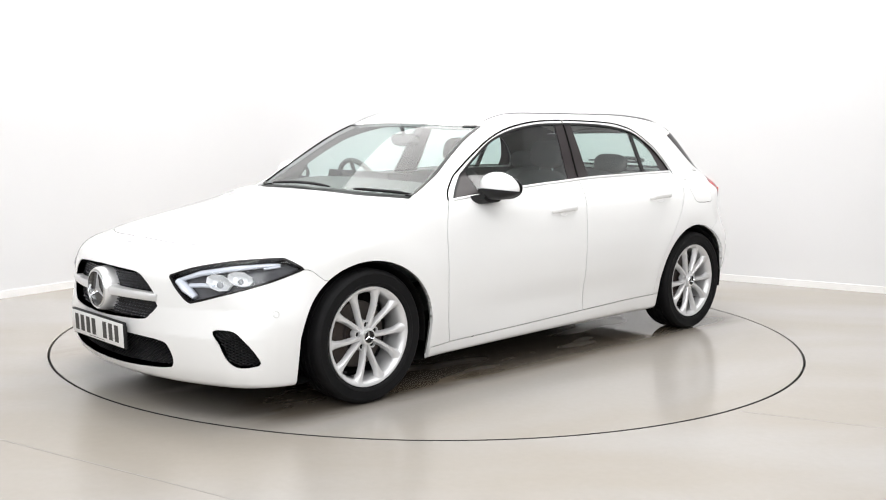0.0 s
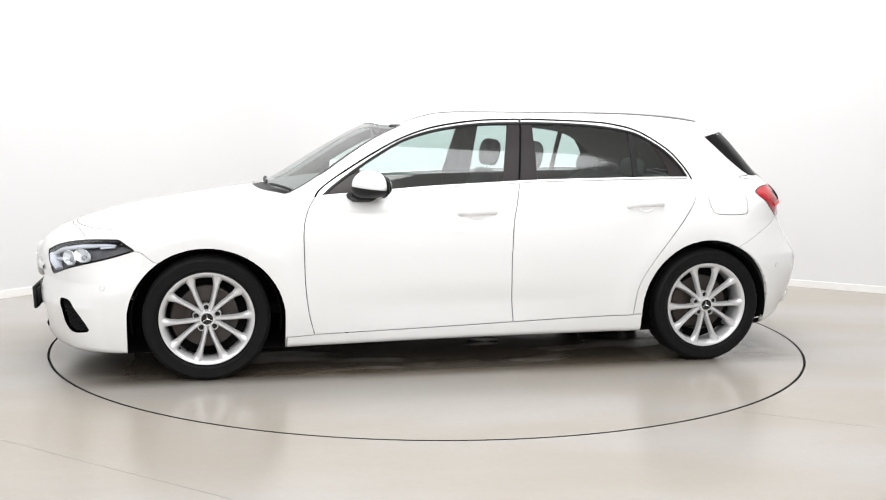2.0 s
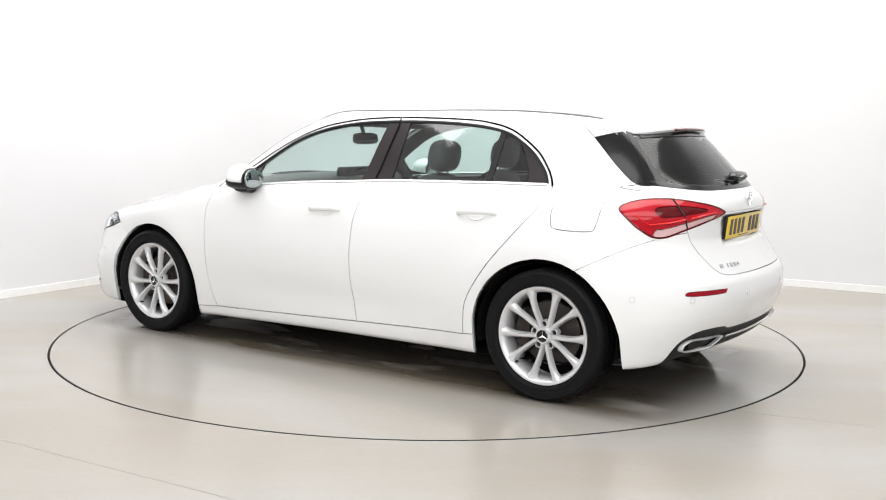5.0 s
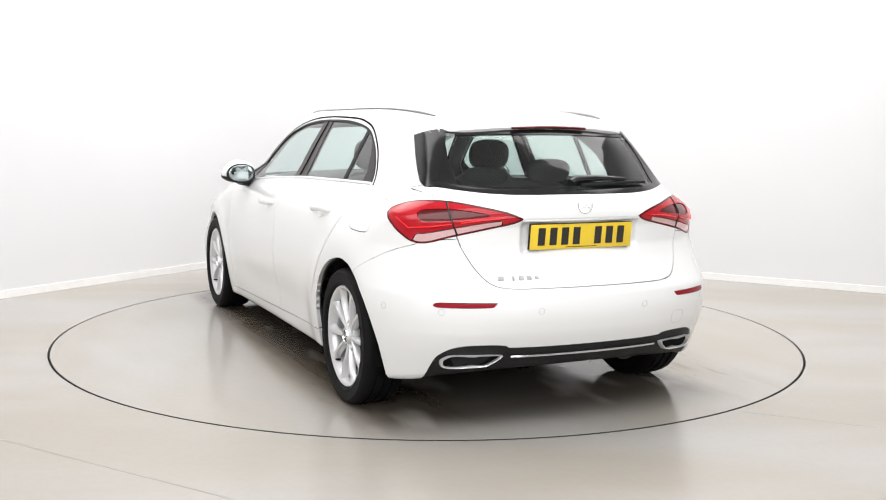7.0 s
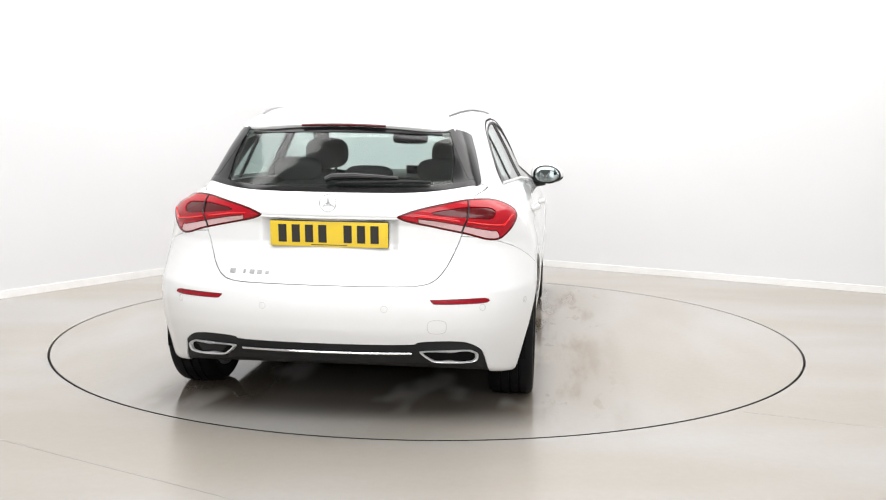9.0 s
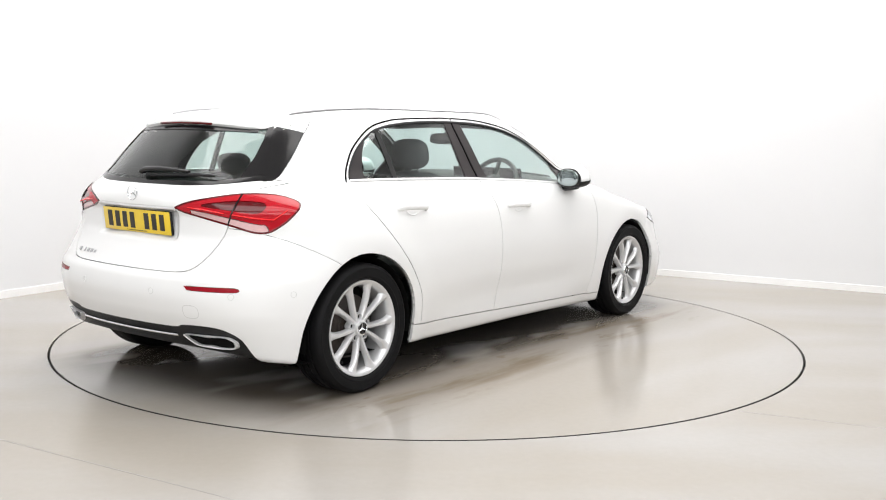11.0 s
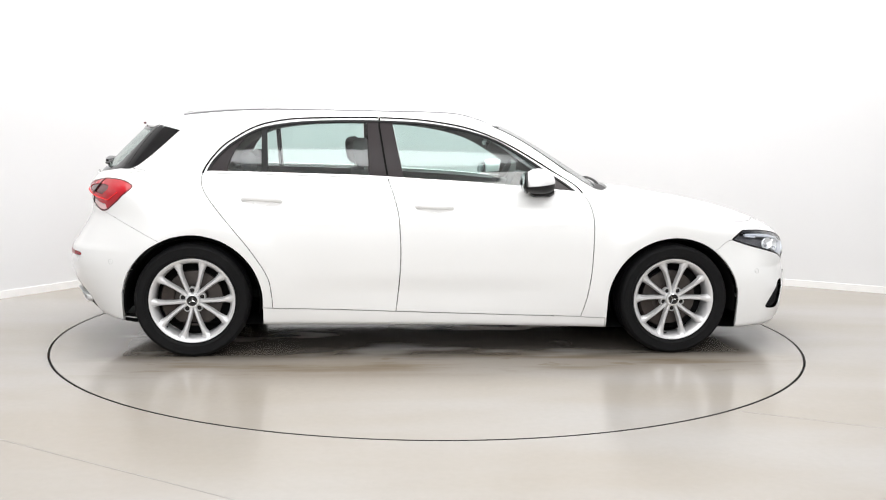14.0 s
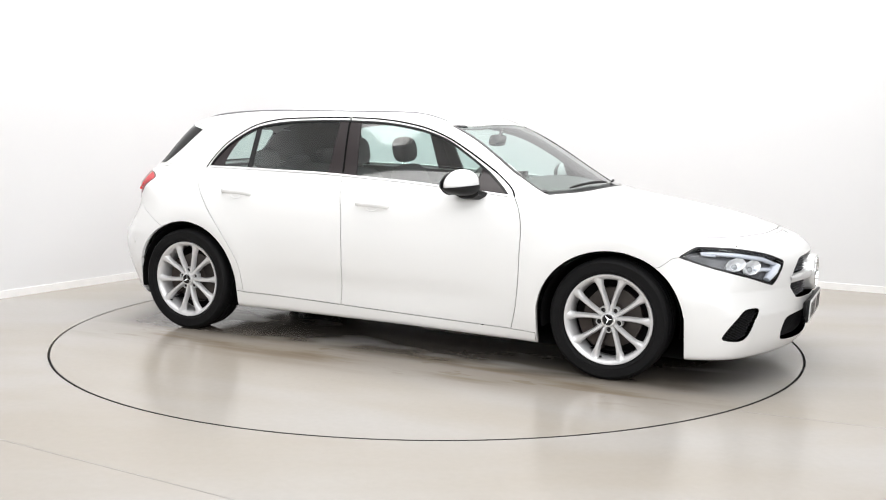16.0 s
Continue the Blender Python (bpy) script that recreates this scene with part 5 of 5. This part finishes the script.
M_SENSOR = mat("pale_grey_joint", (0.58, 0.58, 0.57), 0.6, grain=0.05)
DIFF = [o for o in CAR.children if o.name.startswith("diffuser")][0]
pts = [(lambda pn: pn[0] + pn[1] * 0.003)(at("back_end", abs(y), 0.333, 1 if y >= 0 else -1)) for y in np.linspace(-0.372, 0.372, 25)]
sweep(pts, 0.0065, M_CHROME, "chrome_strip", DIFF, "chrome strip across the diffuser")
for s in (1, -1):
    ring_pts = loop([(0.652, 0.312), (0.640, 0.330), (0.608, 0.342), (0.50, 0.344), (0.415, 0.342), (0.412, 0.330), (0.440, 0.304), (0.468, 0.289), (0.55, 0.281), (0.636, 0.284)])[0]
    P = [(lambda pn: pn[0] + pn[1] * 0.003)(at("back_end", a, b, s)) for a, b in ring_pts]
    bm = bmesh.new()
    rows = []
    cen = sum(P, Vector()) / len(P)
    for i, p in enumerate(P):
        n = Vector((-1, 0.25 * s, 0)).normalized()
        inw = (cen - p).normalized()
        rows.append([bm.verts.new(v) for v in (p - n * 0.012, p + n * 0.008, p + n * 0.013 + inw * 0.003, p + n * 0.010 + inw * 0.012, p - n * 0.05 + inw * 0.022)])
    for a, b in zip(rows, rows[1:] + rows[:1]):
        for k in range(4):
            bm.faces.new((a[k], a[k + 1], b[k + 1], b[k]))
    ex = part("exhaust_trim", bm, M_SATIN, DIFF, "chrome-framed tailpipe trim", sharp=60)
    bm = bmesh.new()
    vs = [bm.verts.new(p + (cen - p).normalized() * 0.012 - Vector((-1, 0.25 * s, 0)).normalized() * 0.006) for p in P]
    bm.faces.new(vs)
    part("exhaust_opening", bm, M_DARK, DIFF, "black tailpipe opening")
    for y in (0.264, 0.672):
        p, n = at("back_end", y, 0.534, s)
        sensor = lathe_bm([(0.0, 0.0015), (0.0085, 0.0015), (0.009, -0.001), (0.0115, -0.002), (0.013, 0.0006)], 20)
        bmesh.ops.transform(sensor, matrix=Matrix.Translation(p) @ n.to_track_quat("Y", "Z").to_matrix().to_4x4(), verts=sensor.verts)
        so = part("parking_sensor", sensor, M_PAINT, CAR, "white parking sensor")
        ring = lathe_bm([(0.0125, 0.0), (0.0130, 0.0012), (0.0148, 0.0012), (0.0152, 0.0)], 24)
        bmesh.ops.transform(ring, matrix=Matrix.Translation(p) @ n.to_track_quat("Y", "Z").to_matrix().to_4x4(), verts=ring.verts)
        part("sensor_ring", ring, M_SENSOR, so, "thin grey joint round the sensor")
    for view, a, b in (("stern", 0.9 * math.atan2(0.851, 0.849), 0.538), ("nose", 0.9 * math.atan2(0.84, 0.86), 0.483)):
        p, n = at(view, a, b, s)
        sensor = lathe_bm([(0.0, 0.0015), (0.0085, 0.0015), (0.009, -0.001), (0.0115, -0.002), (0.013, 0.0006)], 20)
        bmesh.ops.transform(sensor, matrix=Matrix.Translation(p) @ n.to_track_quat("Y", "Z").to_matrix().to_4x4(), verts=sensor.verts)
        so = part("parking_sensor", sensor, M_PAINT, CAR, "white parking sensor")
        ring = lathe_bm([(0.0125, 0.0), (0.0130, 0.0012), (0.0148, 0.0012), (0.0152, 0.0)], 24)
        bmesh.ops.transform(ring, matrix=Matrix.Translation(p) @ n.to_track_quat("Y", "Z").to_matrix().to_4x4(), verts=ring.verts)
        part("sensor_ring", ring, M_SENSOR, so, "thin grey joint round the sensor")
tow = loop([(0.452, 0.48), (0.452, 0.43), (0.515, 0.43), (0.517, 0.478)])[0]
ribbon("tow_cover", tow, "back_end", -1, None, 0.003, M_SENSOR, CAR, 0.0004, label="outline of the towing eye cover")

# spoiler
bm = bmesh.new()
rows = []
for i in range(33):
    y = -0.53 + 1.06 * i / 32
    k = y * y
    xt, zt = -1.767 + 0.34 * k + 0.11 * (abs(y) / 0.53) ** 8, 1.320 - 0.12 * k
    row = []
    for t in np.linspace(0, 1, 7):
        x = -1.50 + (xt + 1.50) * t
        p = lift(np.array([[x, abs(y)]]), "top", np.array([1.0 if y >= 0 else -1.0]))[0]
        zl = p[2] if x > -1.62 else 0
        top = p[2] * (1 - t) ** 2 + (zt + 0.012) * (1 - (1 - t) ** 2) if t < 1 else zt
        row.append(bm.verts.new((x, y, max(top, zl + 0.002))))
    row.append(bm.verts.new((xt - 0.004, y, zt - 0.012)))
    row.append(bm.verts.new((xt + 0.012, y, zt - 0.032)))
    row.append(bm.verts.new((-1.69 + 0.3 * k, y, 1.290 - 0.04 * k)))
    rows.append(row)
for a, b in zip(rows, rows[1:]):
    for k in range(9):
        bm.faces.new((a[k], a[k + 1], b[k + 1], b[k]))
bm.faces.new(rows[0])
bm.faces.new(rows[-1][::-1])
SPOILER = part("roof_spoiler", bm, M_PAINT, GATE_OB, "white roof spoiler", sharp=45)
bl = [Vector((-1.776 + 0.28 * y * y, y, 1.306 - 0.12 * y * y)) for y in np.linspace(-0.195, 0.195, 15)]
part("brake_light", tube_bm(bl, 0.0075, 8, 0.8), M_DEEP, SPOILER, "slim dark red brake light")

# rear wiper
arm = []
for y, z in ((0.03, 1.055), (0.0, 1.068), (-0.10, 1.072), (-0.20, 1.068), (-0.28, 1.063)):
    p, n = at("back_end", abs(y), z, 1 if y >= 0 else -1)
    arm.append(p + n * 0.020)
part("rear_wiper_arm", tube_bm(arm, [0.018, 0.022, 0.020, 0.015, 0.010], 12, 0.7), M_BLACK, GATE_OB, "black rear wiper arm")
bl = []
for y, z in ((-0.02, 1.046), (-0.15, 1.050), (-0.30, 1.053), (-0.42, 1.050)):
    p, n = at("back_end", abs(y), z, 1 if y >= 0 else -1)
    bl.append(p + n * 0.014)
part("rear_wiper_blade", tube_bm(bl, [0.009, 0.009, 0.008, 0.006], 8), M_PLASTIC, GATE_OB, "black wiper blade")

# windscreen wipers
for (ya, xa), (yb, xb) in (((0.32, 1.005), (0.66, 0.915)), ((-0.44, 0.985), (0.14, 1.025))):
    wp = []
    for t in np.linspace(0, 1, 9):
        x, y = xa + (xb - xa) * t, ya + (yb - ya) * t
        p = lift(np.array([[x + 0.004 * math.sin(math.pi * t), abs(y)]]), "top", np.array([1.0 if y >= 0 else -1.0]))[0]
        wp.append(Vector(p) + Vector((0.006, 0, 0.010)))
    part("windscreen_wiper", tube_bm(wp, [0.005] + [0.008] * 7 + [0.004], 8), M_PLASTIC, CAR, "black windscreen wiper")
p, n = at("top", 2.105, 0.0, 1)
b = lathe_bm([(0.0, 0.0025), (0.018, 0.002), (0.021, 0.0)], 24)
bmesh.ops.transform(b, matrix=Matrix.Translation(p) @ n.to_track_quat("Y", "X").to_matrix().to_4x4(), verts=b.verts)
part("bonnet_badge", b, M_CHROME, CAR, "small round bonnet badge")


# ---------------------------------------------------------------- cabin
def blob(sx, sy, sz, m, p=3.5, seg=24):
    bm = bmesh.new()
    bmesh.ops.create_uvsphere(bm, u_segments=seg, v_segments=seg * 2 // 3, radius=1)
    for v in bm.verts:
        k = (abs(v.co.x) ** p + abs(v.co.y) ** p + abs(v.co.z) ** p) ** (-1 / p)
        v.co = Vector((v.co.x * k * sx, v.co.y * k * sy, v.co.z * k * sz))
    bmesh.ops.transform(bm, matrix=m, verts=bm.verts)
    return bm


def seat(x, y, width=0.25):
    s = part("seat", blob(0.26, width, 0.09, pose(x + 0.22, y, 0.50, 0, -8)), M_FABRIC, CAR, "black fabric seat")
    part("backrest", blob(0.075, width, 0.33, pose(x - 0.06, y, 0.72, 0, -14)), M_FABRIC, s, "black fabric backrest")
    part("headrest", blob(0.055, 0.125, 0.088, pose(x - 0.16, y, 1.142, 0, -10), 3.0), M_FABRIC, s, "black headrest")
    for d in (-0.05, 0.05):
        part("headrest_post", tube_bm([(x - 0.140, y + d, 1.00), (x - 0.155, y + d, 1.09)], 0.007, 8), M_CHROME, s, "chrome headrest post")


for x, y in ((-0.335, 0.37), (-0.29, -0.37)):
    seat(x, y)
bench = part("rear_bench", blob(0.25, 0.62, 0.10, pose(-0.80, 0, 0.53, 0, -6)), M_FABRIC, CAR, "black fabric rear bench")
part("backrest", blob(0.075, 0.62, 0.28, pose(-1.03, 0, 0.77, 0, -20)), M_FABRIC, bench, "black rear backrest")
for y in (0.38, 0.0, -0.38):
    part("headrest", blob(0.045, 0.125, 0.062 if y else 0.045, pose(-1.13, y, 1.075 if y else 1.05, 0, -14), 3.0), M_FABRIC, bench, "black rear headrest")
part("parcel_shelf", box_bm(0.62, 1.06, 0.02, pose(-1.48, 0, 0.985), 0.008), M_DASH, CAR, "dark parcel shelf")
part("cabin_floor", box_bm(2.9, 1.36, 0.05, pose(-0.25, 0, 0.33), 0.01), M_DARK, CAR, "black cabin floor")
dash = blob(0.27, 0.70, 0.15, pose(0.78, 0, 0.84, 0, 8), 4)
part("dashboard", dash, M_DASH, CAR, "dark grey dashboard")
part("display_screen", box_bm(0.015, 0.55, 0.105, pose(0.55, -0.22, 0.985, 0, -12), 0.006), M_BLACK, CAR, "wide black display screen")
part("centre_console", blob(0.45, 0.10, 0.14, pose(0.25, 0, 0.52), 4), M_DASH, CAR, "dark centre console")
sw = bmesh.new()
rr = []
SWM = pose(0.40, -0.37, 0.93, 0, -66, 0)
for i in range(40):
    a = 2 * math.pi * i / 40
    c = Vector((math.cos(a), math.sin(a), 0))
    rr.append([sw.verts.new(SWM @ (c * (0.178 + 0.015 * math.cos(b)) + Vector((0, 0, 0.017 * math.sin(b))))) for b in [2 * math.pi * j / 10 for j in range(10)]])
for a, b in zip(rr, rr[1:] + rr[:1]):
    for j in range(10):
        sw.faces.new((a[j], b[j], b[(j + 1) % 10], a[(j + 1) % 10]))
wheel_ob = part("steering_wheel", sw, M_DASH, CAR, "dark leather steering wheel")
part("steering_boss", blob(0.07, 0.075, 0.03, SWM, 3), M_DASH, wheel_ob)
for dx, dy in ((0, 0.12), (0, -0.12), (0.12, 0)):
    part("steering_spoke", box_bm(0.03 if dy else 0.14, 0.14 if dy else 0.03, 0.012, SWM @ Matrix.Translation((dx, dy, -0.005)), 0.005), M_DASH, wheel_ob)
part("rear_view_mirror", blob(0.018, 0.118, 0.036, pose(0.36, 0, 1.222, 0, 10), 4), M_BLACK, CAR, "black rear-view mirror")
part("mirror_stalk", tube_bm([(0.37, 0, 1.24), (0.40, 0, 1.315)], 0.012, 8), M_BLACK, CAR)
# roof lining
v, f = [], []
for i in range(29):
    for j in range(17):
        x, y = 0.26 - 1.92 * i / 28, -0.50 + 1.0 * j / 16
        p = lift(np.array([[x, abs(y)]]), "top", np.array([1.0 if y >= 0 else -1.0]))[0]
        v.append((x, y, p[2] - 0.034))
for i in range(28):
    for j in range(16):
        f.append((i * 17 + j, i * 17 + j + 1, (i + 1) * 17 + j + 1, (i + 1) * 17 + j))
mesh_ob("headliner", v, f, M_LINER, CAR, "pale grey cloth headliner")

for _ob in CAR.children:
    _ob.location = Vector(_ob.location) + Vector((CAR_X, CAR_Y, 0))


def motions():
    """The turntable carries the car round at a steady rate."""
    rows = [(float(t), pose(0, 0, 0, 0, 0, TURN0 + TURN_RATE * t)) for t in range(0, 17)]
    walk(TURNTABLE, rows)
    walk(CAR, rows)


motions()
